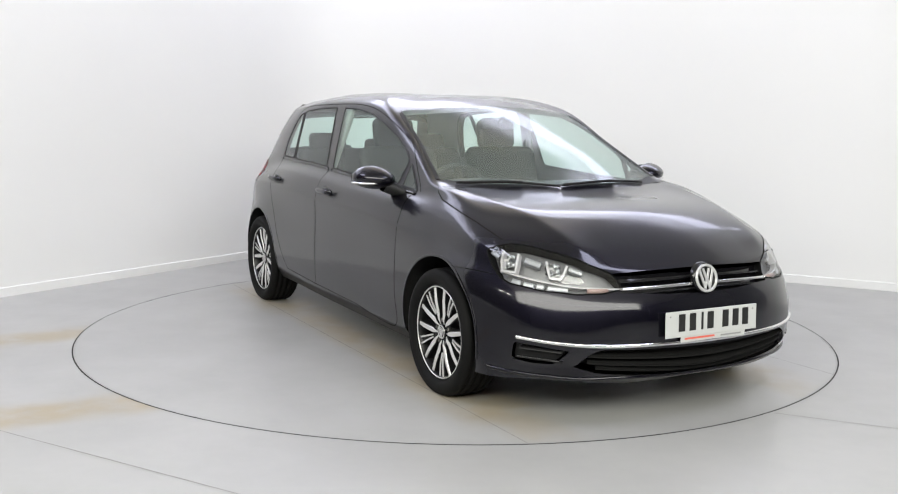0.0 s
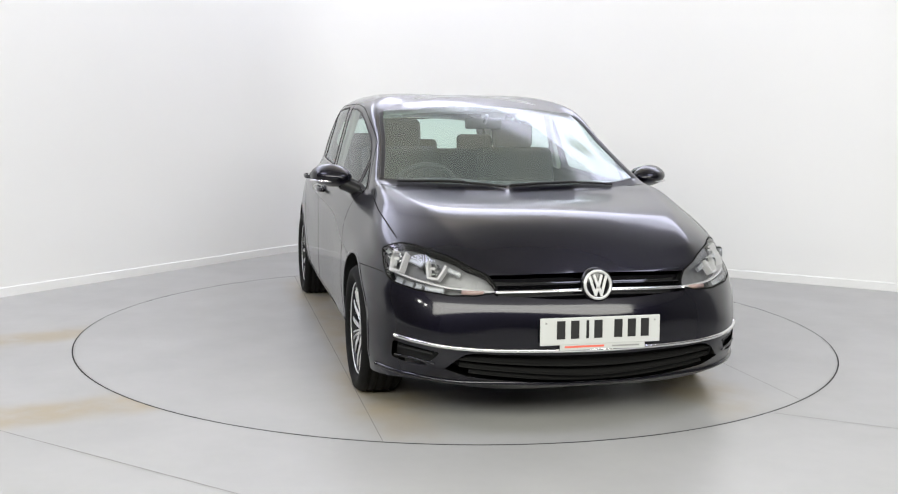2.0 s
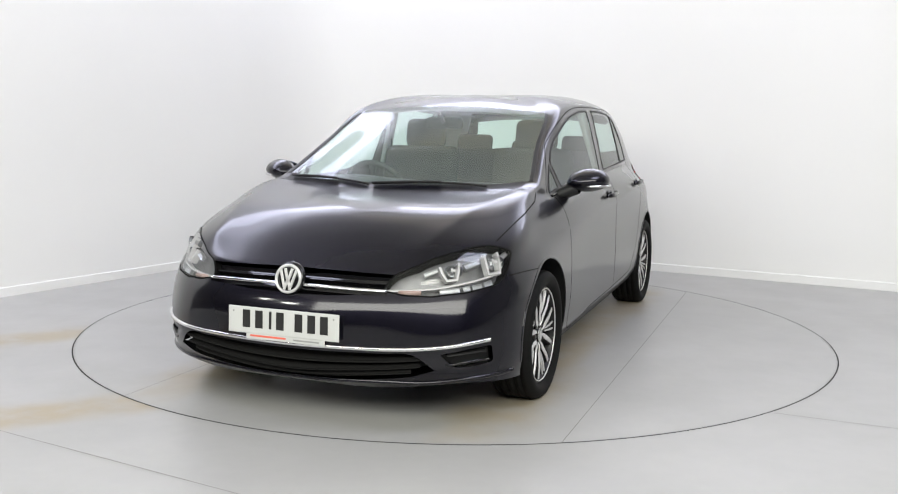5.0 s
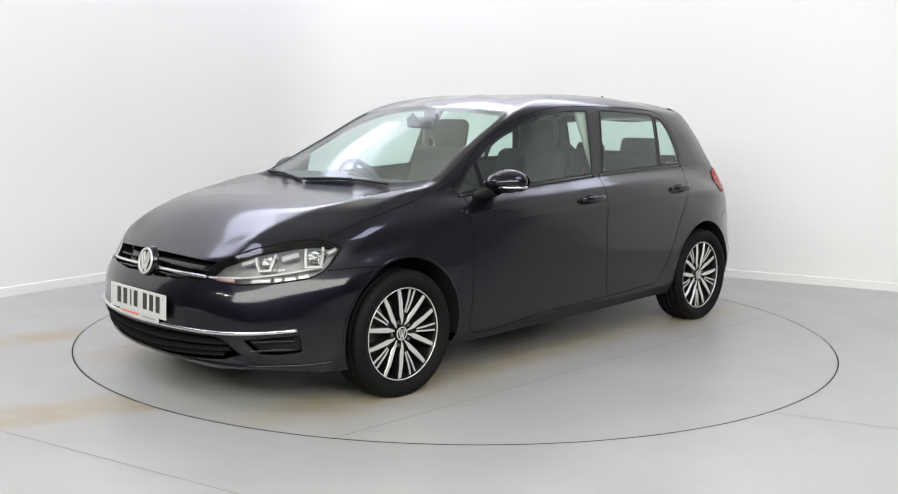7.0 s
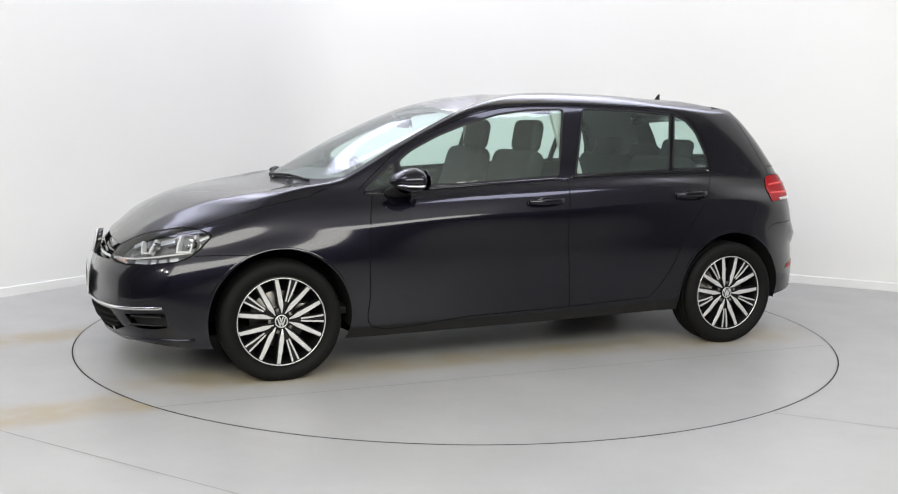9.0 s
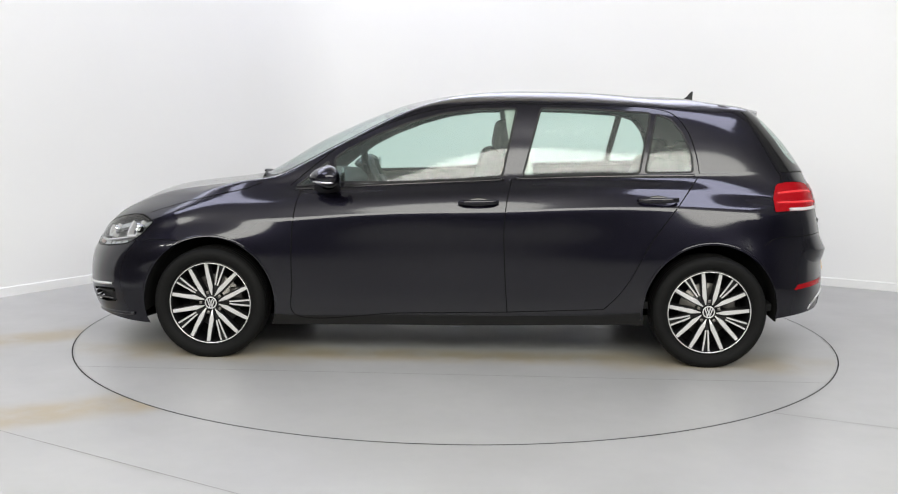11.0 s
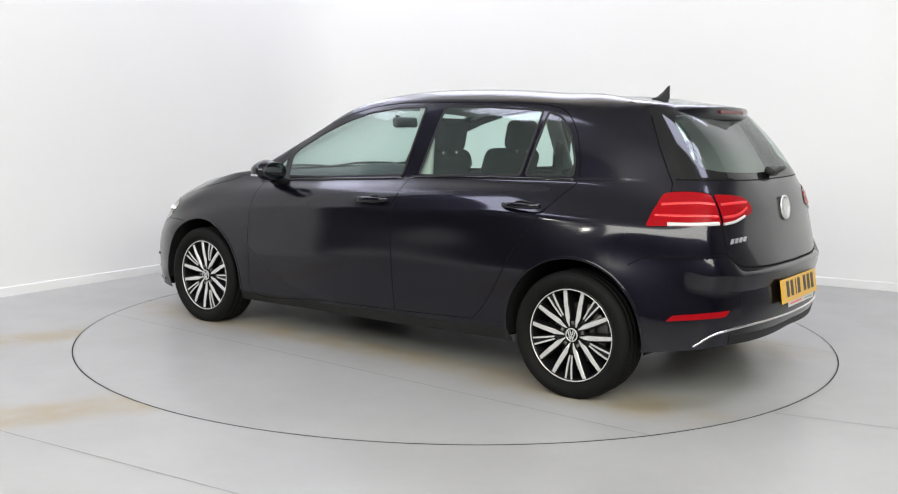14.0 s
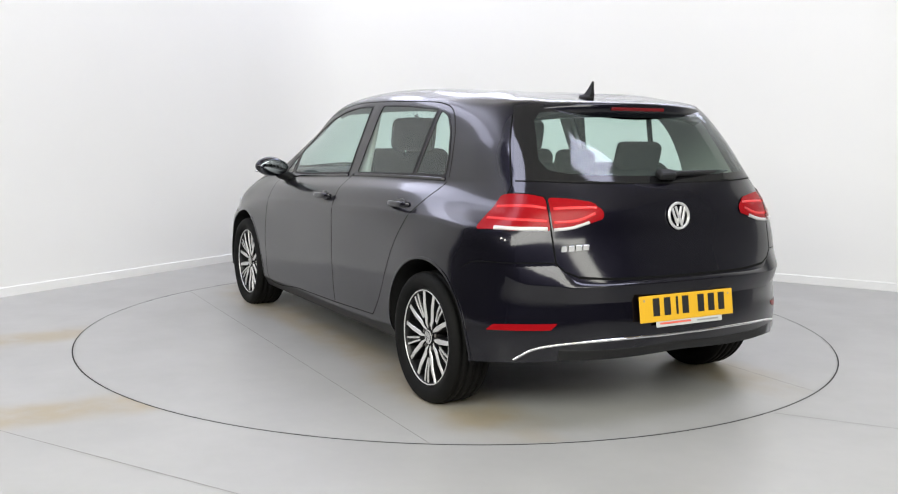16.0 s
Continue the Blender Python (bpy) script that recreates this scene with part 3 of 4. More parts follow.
SEAM_B = [(-.275, .79, .965), (-.25, .86, .86), (-.237, .878, .72), (-.245, .878, .50), (-.262, .866, .275)]
SEAM_C = [(-1.255, .725, .990), (-1.17, .815, .888), (-1.10, .86, .80), (-1.00, .885, .66), (-.89, .884, .45), (-.82, .877, .355), (-.765, .872, .300)]
TOP_F = [(-.345, .64, 1.362), (-.10, .64, 1.356), (.10, .637, 1.332), (.29, .635, 1.283), (.47, .63, 1.210), (.64, .64, 1.125), (.80, .69, 1.0), (.90, .735, .912)]
TOP_R = [(-1.262, .76, 1.01), (-1.245, .70, 1.11), (-1.20, .65, 1.235), (-1.13, .63, 1.315), (-1.03, .632, 1.346), (-.70, .638, 1.360), (-.345, .64, 1.362)]
LOW_F = [(.862, .863, .245), (.30, .861, .258), (-.262, .866, .275)]
LOW_R = [(-.262, .866, .275), (-.765, .872, .300)]
DOOR_F = on_side(np.concatenate([smooth_line(SEAM_A)[:-1], smooth_line(LOW_F)[:-1], smooth_line(SEAM_B)[::-1][:-1], smooth_line([SEAM_B[0], TOP_F[0]])[:-1], smooth_line(TOP_F)]))
DOOR_R = on_side(np.concatenate([smooth_line(LOW_R)[:-1], smooth_line(SEAM_C)[::-1], smooth_line(TOP_R)[:-1], smooth_line([TOP_R[-1], SEAM_B[0]])[:-1], smooth_line(SEAM_B)[:-1]]))
TAIL_OUT = outline([(-1.636, .786, .808), (-1.645, .735, .878), (-1.668, .688, .953), (-1.71, .678, .963), (-1.851, .603, .957), (-1.910, .612, .828), (-1.812, .717, .820)], .015)
TAIL_IN = outline([(-1.857, .594, .957), (-1.90, .505, .952), (-1.931, .423, .941), (-1.953, .38, .904), (-1.959, .384, .874), (-1.947, .484, .846), (-1.916, .602, .829)], .015)
REFLEX = outline([(-1.757, .816, .413), (-1.783, .799, .440), (-1.966, .603, .457), (-1.955, .629, .429)], .008)
TG_SIDE = [(-1.535, .561, 1.294), (-1.60, .61, 1.17), (-1.669, .652, 1.054), (-1.70, .665, 1.0), (-1.70, .682, .966), (-1.852, .602, .959), (-1.912, .610, .826), (-1.92, .608, .79), (-1.944, .605, .698),
           (-1.964, .573, .666), (-1.988, .517, .642)]
TG_LOW = [(-1.988, .517, .642), (-2.02, .35, .630), (-2.038, 0, .626)]
uv_tg = on_form(np.concatenate([smooth_line(TG_SIDE, soft=False)[:-1], smooth_line(TG_LOW)]))
TAILGATE = np.concatenate([[(13.0, 8.98), (uv_tg[0][0], 8.98)], uv_tg])
uv_rb = on_form(smooth_line([(-1.55, .87, .62), (-1.64, .83, .68), (-1.807, .757, .693), (-1.944, .605, .700), (-1.964, .573, .666), (-1.988, .517, .642)], soft=False))
REAR_BUMPER = np.concatenate([[(13.0, -.2), (9.9, -.2)], uv_rb, on_form(smooth_line(TG_LOW)), [(13.0, 3.0)]])
SCREEN = np.array([(0, 7.10), (U3 - .30, 7.10), (U3 + .10, 7.05), (U3 + .20, 7.35), (U3 + .14, 8.80), (U3 + .02, 9.06), (U3 - .3, 9.10), (0, 9.10)])
BACKLIGHT = np.array([(13, 7.16), (11.75, 7.16), (11.50, 7.22), (11.38, 7.45), (11.36, 8.40), (11.45, 8.62), (11.7, 8.68), (13, 8.68)])
FRIT = np.array([(13, 6.6), (11.08, 6.6), (11.05, 7.4), (11.06, 8.9), (13, 8.9)])
cuts = [("void", circle_void(*ARCH_F)), ("void", circle_void(*ARCH_R)),
        ("headlight", HEADLIGHT), ("grille", GRILLE), ("intake", INTAKE), ("fog", FOG), ("hood", HOOD),
        ("front_win", FRONT_WIN), ("sail_win", SAIL_WIN), ("rear_win", REAR_WIN), ("quarter_win", QUARTER_WIN),
        ("tail_out", TAIL_OUT), ("tail_in", TAIL_IN), ("reflex", REFLEX), ("screen", SCREEN), ("backlight", BACKLIGHT), ("frit", FRIT), ("tailgate", TAILGATE),
        ("door_f", DOOR_F), ("door_r", DOOR_R), ("rear_bumper", REAR_BUMPER),
        ("front_bumper", np.array([(0, -.2), (3.4, -.2), (2.98, 3.22), (2.78, 3.5), (2.43, 3.75), (2.2, 4.2), (1.05, 4.2), (0, 4.2)])),
        ("cowl", np.array([(0, 6.8), (U3 - .1, 6.9), (U3 + .02, 7.05), (U3 + .02, 7.16), (U3 - .3, 7.10), (0, 7.10)])),
        ("sill", np.array([(3.4, -.2), (9.9, -.2), (9.9, 1.0), (3.4, 1.0)])),
        ("fender", np.array([(0, 2), (4.46, 1.0), (4.46, 5.6), (4.2, 6.4), (3.4, 6.85), (U3 + .1, 7.0), (0, 7.0)])),
        ("quarter", np.array([(8.2, .9), (13, .9), (13, 6.3), (11.0, 6.3), (10.9, 8.9), (9.4, 8.9), (9.4, 5), (8.2, 1.2)])),
        ("roof", np.array([(-.1, 8.88), (13.1, 8.88), (13.1, 11.1), (-.1, 11.1)])),
        ("pillars", np.array([(-.1, -.2), (13.1, -.2), (13.1, 11.1), (-.1, 11.1)]))]
cut_form(cuts)

# panels that run across the car
SHELL = {}
for f in PIECES.pop("pillars"):
    PIECES.setdefault("pillars" if f[0][0] < 5.2 else "pillar_b" if f[0][0] < 9.3 else "pillar_c", []).append(f)
for key, name, label, mat in (("hood", "bonnet", "glossy black bonnet", PAINT), ("front_bumper", "front_bumper", "", PAINT), ("roof", "roof", "", PAINT),
                              ("tailgate", "tailgate", "", PAINT), ("rear_bumper", "rear_bumper", "", PAINT), ("cowl", "cowl", "matt black cowl", BLACK),
                              ("screen", "windscreen", "clear tinted windscreen", SCREEN_GLASS), ("backlight", "rear_window", "tinted rear window", GLASS),
                              ("frit", "rear_window_border", "black glass border", GLOSS_BLACK)):
    SHELL[key] = part(name, panel_mesh(name, PIECES[key], mat, (1, -1)), None, car, label)
for s in (1, -1):
    for key, name, label, mat in (("door_f", "front_door", "", PAINT), ("door_r", "rear_door", "", PAINT), ("fender", "front_wing", "", PAINT),
                                  ("quarter", "rear_wing", "", PAINT), ("pillars", "windscreen_pillar", "", PAINT), ("pillar_b", "roof_rail", "", PAINT), ("pillar_c", "rear_pillar", "", PAINT), ("sill", "sill", "matt black sill", BLACK)):
        if key in PIECES:
            SHELL[key, s] = part(name, panel_mesh(name, PIECES[key], mat, (s,)), None, car, label)
    for key, name, host in (("front_win", "window", "door_f"), ("sail_win", "quarter_window", "door_f"), ("rear_win", "window", "door_r"), ("quarter_win", "quarter_window", "door_r")):
        part(name, panel_mesh(name, PIECES[key], GLASS, (s,)), None, SHELL[host, s], "tinted window glass")
    for key in ("door_f", "door_r"):
        card = [f for f in PIECES[key] if min(q[1] for q in f) > 1.0 and max(q[1] for q in f) < 6.95]
        part("door_card", panel_mesh("door_card", card, TRIM, (s,), .05), None, SHELL[key, s], "dark grey inner door panel")
    # shut lines
    for line, host in ((SEAM_A + LOW_F[1:], "door_f"), (SEAM_B, "door_f"), (LOW_R + SEAM_C[::-1], "door_r"), (TOP_R, "door_r"), (TOP_F, "door_f")):
        ribbon("shut_line", on_side(smooth_line(line, .02)), .006, .0006, GAP, SHELL[host, s], "", s)
    ribbon("shut_line", on_form(smooth_line(HOOD_SIDE[4:] + HOOD_REAR[:1], .02, soft=False)), .007, .0006, GAP, SHELL["hood"], "", s)
    ribbon("shut_line", on_form(smooth_line([(1.725, .847, .638), (1.58, .888, .641), (1.47, .897, .630)], .02)), .005, .0006, GAP, SHELL["fender", s], "", s)
    ribbon("shut_line", on_form(smooth_line(TG_SIDE, .02, soft=False)), .008, .0006, GAP, SHELL["tailgate"], "", s)
    if s > 0:
        ribbon("shut_line", on_form(smooth_line(TG_LOW, .02)[::-1]), .012, .0006, GAP, SHELL["tailgate"], "", 1, across=True)
    ribbon("shut_line", np.column_stack([np.linspace(11.06, 13, 40), np.full(40, 6.6)]), .007, .0006, GAP, SHELL["tailgate"], "", s)
    ribbon("shut_line", on_form(smooth_line([(-1.59, .855, .65), (-1.64, .83, .68), (-1.807, .757, .693), (-1.944, .605, .700)], .02)), .005, .0006, GAP, SHELL["rear_bumper"], "", s)
    # window seals and trim
    for key, poly, host in (("f", FRONT_WIN, "door_f"), ("s", SAIL_WIN, "door_f"), ("r", REAR_WIN, "door_r"), ("q", QUARTER_WIN, "door_r")):
        ribbon("window_seal", poly, .012, .003, BLACK, SHELL[host, s], "black rubber window seal", s, True)
    ribbon("belt_trim", on_side(smooth_line([(.87, .757, .898), (.30, .778, .935), (-.235, .782, .966)], .03)), .018, .005, GLOSS_BLACK, SHELL["door_f", s], "gloss black belt trim", s)
    ribbon("belt_trim", on_side(smooth_line([(-.29, .783, .971), (-.70, .781, .988), (-1.235, .762, 1.0)], .03)), .018, .005, GLOSS_BLACK, SHELL["door_r", s], "gloss black belt trim", s)
    ribbon("screen_seal", np.column_stack([np.linspace(U3 + .22, U3 + .15, 30), np.linspace(7.05, 8.92, 30)]), .024, .003, BLACK, SHELL["pillars", s], "", s)
    # wheel arch lips and liners
    for (cx, cz, r), host in ((ARCH_F, "fender"), (ARCH_R, "quarter")):
        a = np.linspace(-.16, math.pi + .16, 40)
        ring = on_side([(cx + (r + .006) * math.cos(t), .89, cz + (r + .006) * math.sin(t)) for t in a])
        lip = ribbon("arch_lip", ring, .014, .0025, PAINT, SHELL[host, s], "", s)
        V, F = [], []
        for k, t in enumerate(a):
            p = surface(*[[q] for q in ring[k]])[0]
            for y, rr in ((p[1] - .003, r + .006), (p[1] - .03, r + .002), (.62, r + .02), (.56, r + .02), (.55, .06)):
                V.append((cx + rr * math.cos(t), s * y, cz + rr * math.sin(t)))
        F = [(5 * i + k, 5 * i + k + 1, 5 * i + k + 6, 5 * i + k + 5) for i in range(39) for k in range(4)]
        part("wheel_arch_liner", mesh_of("wheel_arch_liner", V, F, UNDER), None, SHELL[host, s], "black wheel arch liner")


def bm_box(size, bevel=0.0, seg=2):
    bm = bmesh.new()
    bmesh.ops.create_cube(bm, size=1)
    bmesh.ops.scale(bm, vec=size, verts=bm.verts)
    if bevel:
        bmesh.ops.bevel(bm, geom=bm.edges[:], offset=bevel, segments=seg, affect="EDGES", profile=.5)
    return bm


def placed(bm, m):
    bmesh.ops.transform(bm, matrix=m, verts=bm.verts)
    return bm


def tube(line, r, n=10, caps=True):
    """A round bar along a line of points."""
    P = np.array(line, float)
    T = np.gradient(P, axis=0)
    T /= np.linalg.norm(T, axis=1, keepdims=True)
    V, F = [], []
    for p, t in zip(P, T):
        a = np.cross(t, (0, 0, 1.0) if abs(t[2]) < .9 else (1.0, 0, 0))
        a /= np.linalg.norm(a)
        b = np.cross(t, a)
        V += [p + r * (math.cos(2 * math.pi * k / n) * a + math.sin(2 * math.pi * k / n) * b) for k in range(n)]
    for i in range(len(P) - 1):
        F += [(i * n + k, i * n + (k + 1) % n, (i + 1) * n + (k + 1) % n, (i + 1) * n + k) for k in range(n)]
    if caps:
        F += [tuple(range(n))[::-1], tuple((len(P) - 1) * n + k for k in range(n))]
    return V, F


def lathe(profile, n=48, axis_y=True, closed=False):
    """A body of revolution about y from (r, y) pairs."""
    V, F, m = [], [], len(profile)
    for i in range(n):
        a = 2 * math.pi * i / n
        V += [(r * math.cos(a), y, r * math.sin(a)) for r, y in profile]
    for i in range(n):
        j = (i + 1) % n
        F += [(i * m + k, i * m + (k + 1) % m, j * m + (k + 1) % m, j * m + k) for k in range(m if closed else m - 1)]
    return V, F


# ---------------------------------------------------------------- wheels
TYRE_R = .299


def wheel(x, y, s, hub_z, turn):
    """A wheel whose outer face looks along y * s."""
    top = new("wheel")
    top.parent = car
    top.matrix_basis = pose(x, y * s, hub_z) @ pose(0, 0, 0, 0, 0, 0 if s > 0 else 180)
    prof = [(.222, .075), (.232, .090), (.247, .0985), (.265, .102), (.281, .097), (.291, .086), (.2955, .078)]
    grooves = []
    for g in (.055, .02, -.02, -.055):
        grooves += [(TYRE_R, g + .006), (TYRE_R - .007, g + .005), (TYRE_R - .007, g - .005), (TYRE_R, g - .006)]
    prof += grooves + [(.2955, -.078), (.291, -.086), (.275, -.100), (.25, -.098), (.222, -.08)]
    part("tyre", mesh_of("tyre", *lathe(prof, 72), RUBBER), None, top, "black rubber tyre with grooved tread")
    rim = part("rim", mesh_of("rim", *lathe([(.2225, .076), (.2165, .0795), (.2105, .076), (.207, .055), (.200, .02), (.196, -.05), (.19, -.075)], 64), DARK_ALLOY), None, top, "black alloy rim with machined spokes")
    part("rim_edge", mesh_of("rim_edge", *lathe([(.2165, .0795), (.2150, .0815), (.2122, .0805), (.2115, .0775)], 72), BRIGHT), None, rim, "bright machined rim edge")
    part("brake_disc", mesh_of("brake_disc", *lathe([(.012, -.005), (.07, -.005), (.075, -.02), (.138, -.02), (.142, -.024), (.138, -.03), (.07, -.03)], 48), STEEL), None, top, "grey steel brake disc")
    part("backing_plate", mesh_of("backing_plate", *lathe([(.012, -.045), (.16, -.045), (.195, -.06)], 40), UNDER), None, top)
    bm = placed(bm_box((.07, .04, .11), .008), pose(-.12, -.02, .02))
    part("brake_caliper", bm, STEEL, top, "grey brake caliper", True)

    def bar(a0, r0, w0, a1, r1, w1, y0, y1, depth, up):
        """A tapered spoke from one radius to another; up is added to its face."""
        p0 = np.array((r0 * math.cos(a0), 0, r0 * math.sin(a0)))
        p1 = np.array((r1 * math.cos(a1), 0, r1 * math.sin(a1)))
        d = (p1 - p0) / np.linalg.norm(p1 - p0)
        b = np.array((-d[2], 0, d[0]))
        V = []
        for p, w, yy in ((p0, w0, y0), ((p0 + p1) / 2, (w0 + w1) * .52, (y0 + y1) / 2 + .004), (p1, w1, y1)):
            V += [p - b * w * .5 + (0, yy + up, 0), p + b * w * .5 + (0, yy + up, 0), p + b * w * .62 + (0, yy - depth, 0), p - b * w * .62 + (0, yy - depth, 0)]
        F = [(4 * i + k, 4 * i + (k + 1) % 4, 4 * i + 4 + (k + 1) % 4, 4 * i + 4 + k) for i in range(2) for k in range(4)]
        F += [(0, 3, 2, 1), (8, 9, 10, 11)]
        return V, F

    DEG = math.pi / 180
    for k in range(5):
        c = (turn + 72 * k) * DEG
        for sg in (1, -1):
            aa, mm, bb = c + sg * 11 * DEG, c + sg * 17.5 * DEG, c + sg * 23.3 * DEG
            part("spoke", mesh_of("spoke", *bar(aa, .040, .024, bb, .212, .027, .055, .066, .040, 0), DARK_ALLOY, False), None, rim)
            part("spoke_face", mesh_of("spoke_face", *bar(aa, .040, .003, mm, .088, .0195, .0585, .0640, .002, .001), BRIGHT, False), None, rim, "bright machined spoke face")
            part("spoke_face", mesh_of("spoke_face", *bar(mm, .088, .0195, bb, .2130, .0150, .0640, .0690, .002, .001), BRIGHT, False), None, rim, "bright machined spoke face")
            part("thin_spoke", mesh_of("thin_spoke", *bar(c + sg * 3.4 * DEG, .098, .0060, c + sg * 4.3 * DEG, .2130, .0078, .0590, .0686, .003, .001), BRIGHT, False), None, rim, "thin bright spoke face")
        part("spoke", mesh_of("spoke", *bar(c, .04, .012, c, .212, .036, .044, .060, .030, 0), DARK_ALLOY, False), None, rim)
        bolt = placed(bm_box((.016, .02, .016), .003), Matrix.Rotation(-(c + 36 * DEG), 4, "Y") @ pose(.056, .052, 0))
        part("wheel_bolt", bolt, STEEL, rim)
    part("hub", mesh_of("hub", *lathe([(.0, .050), (.05, .050), (.056, .044), (.06, .0)], 32), DARK_ALLOY), None, rim)
    cap = part("hub_cap", mesh_of("hub_cap", *lathe([(.0, .0645), (.029, .0642), (.032, .0632), (.034, .060), (.035, .045)], 32), GLOSS_BLACK), None, rim, "round hub cap with a silver emblem")
    emblem(cap.parent, .0325, pose(0, .0655, 0, 90, 0, 180), .0016)
    return top


BADGE = material("badge_silver", (0.50, 0.50, 0.50), 0.28, 0.35, 0.5)


def emblem(parent, r, m, thick):
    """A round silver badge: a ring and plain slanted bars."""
    V, F = lathe([(r * .80, 0), (r * .83, thick), (r * .97, thick), (r, 0)], 40)
    V = [m @ Vector((v[0], v[2], v[1])) for v in V]
    part("badge_ring", mesh_of("badge_ring", V, [f[::-1] for f in F], BADGE), None, parent, "silver badge ring")
    for x, z, a, length in ((-.42, .02, 18, 1.25), (-.13, .22, 18, .95), (.13, .22, -18, .95), (.42, .02, -18, 1.25), (-.13, -.45, -18, .62), (.13, -.45, 18, .62)):
        bm = placed(bm_box((r * .19, r * length, thick), thick * .2, 1), m @ pose(x * r, z * r, thick * .4, 0, 0, a))
        part("badge_bar", bm, BADGE, parent)



for s in (1, -1):
    wheel(1.310, .784, s, .290, 35 if s > 0 else 50)
    wheel(-1.316, .783, s, .293, 56 if s > 0 else 20)

# ---------------------------------------------------------------- front of the car
part("grille_back", panel_mesh("grille_back", PIECES["grille"], GLOSS_BLACK, (1, -1), .035), None, car, "black radiator grille")
part("intake_back", panel_mesh("intake_back", PIECES["intake"], UNDER, (1, -1), .05), None, car, "black lower air intake")


def line_at(z_of, y0, y1, n=30, x=2.1):
    """(u, v) along the nose from y0 to y1 at the height z_of(y)."""
    ys = np.linspace(y0, y1, n)
    return on_form([(x - .25 * max(0, y - .2) ** 2, y, z_of(y)) for y in ys])


# grille: a bright strip and dark slats
ribbon("grille_strip", line_at(lambda y: .583 + .012 * (y / .42) ** 2, .0, .425), .013, .004, CHROME, car, "chrome grille strip", across=True)
for z0, w in ((.628, .008), (.562, .008)):
    ribbon("grille_slat", line_at(lambda y: z0 + .006 * (y / .42) ** 2, .0, .425), w, -.006, GLOSS_BLACK, car, "gloss black grille slat", sink=.03, across=True)
ribbon("bumper_strip", on_form(smooth_line([(2.168, 0, .350), (2.150, .25, .351), (2.110, .42, .351), (2.070, .542, .354), (2.02, .63, .359), (1.952, .715, .366), (1.856, .787, .374)], .03)),
       .016, .009, CHROME, SHELL["front_bumper"], "chrome strip along the bumper", across=True)
for z0, y1 in ((.295, .60), (.262, .57), (.232, .53)):
    ribbon("intake_slat", line_at(lambda y: z0 + .012 * (y / .6) ** 2, .0, y1), .012, -.010, UNDER, SHELL["front_bumper"], "black intake slat", sink=.05, across=True)
ribbon("lip", on_form(smooth_line([(2.10, 0, .188), (2.085, .35, .190), (2.03, .53, .198), (1.93, .70, .215), (1.72, .845, .225)], .03)), .016, .008, PAINT, SHELL["front_bumper"], across=True)
ribbon("bumper_strip", on_form(smooth_line([(-2.073, 0, .388), (-2.051, .298, .386), (-1.978, .578, .372), (-1.914, .688, .347), (-1.857, .742, .300)], .03)),
       .011, .006, CHROME, SHELL["rear_bumper"], "chrome strip along the bumper", across=True)
ribbon("diffuser_edge", on_form(smooth_line([(-2.05, 0, .325), (-1.99, .42, .325), (-1.93, .58, .33)], .03)), .05, .003, BLACK, SHELL["rear_bumper"], "matt black diffuser", across=True)

# the ledge of the rear bumper under the tailgate, which widens into the corners
LEDGE = [(-2.037, 0, .618, .602, .016), (-2.03, .25, .619, .603, .016), (-2.012, .436, .620, .604, .016), (-1.99, .53, .630, .603, .016), (-1.975, .565, .660, .604, .018),
         (-1.950, .600, .696, .606, .018), (-1.93, .635, .699, .609, .016), (-1.89, .69, .698, .612, .011), (-1.845, .73, .695, .622, .005), (-1.80, .762, .692, .64, .0)]
fine = smooth_line(LEDGE, .02)
tops, lows, ends = on_form([(q[0], q[1], q[2]) for q in fine]), on_form([(q[0] - .01, q[1], q[3]) for q in fine]), on_form([(q[0] - .02, q[1], q[3] - .07) for q in fine])
half = []
for k, q in enumerate(fine):
    a, b, c = (surface(e[k:k + 1, 0], e[k:k + 1, 1])[0] for e in (tops, lows, ends))
    nb = normals(lows[k:k + 1, 0], lows[k:k + 1, 1])[0]
    nt, nc = normals(tops[k:k + 1, 0], tops[k:k + 1, 1])[0], normals(ends[k:k + 1, 0], ends[k:k + 1, 1])[0]
    outer = b + nb * (q[4] + .001)
    half.append([a - nt * .002, outer + (0, 0, .004), outer, outer, (outer * .5 + c * .5) + nb * .002, c - nc * .001])
rows = [[p * (1, -1, 1) for p in r] for r in half[:0:-1]] + half
V = [p for r in rows for p in r]
F = [(6 * i + k, 6 * i + 6 + k, 6 * i + 7 + k, 6 * i + k + 1) for i in range(len(rows) - 1) for k in (0, 1, 3, 4)]
part("bumper_ledge", mesh_of("bumper_ledge", V, F, PAINT), None, SHELL["rear_bumper"], "sloped ledge under the tailgate")


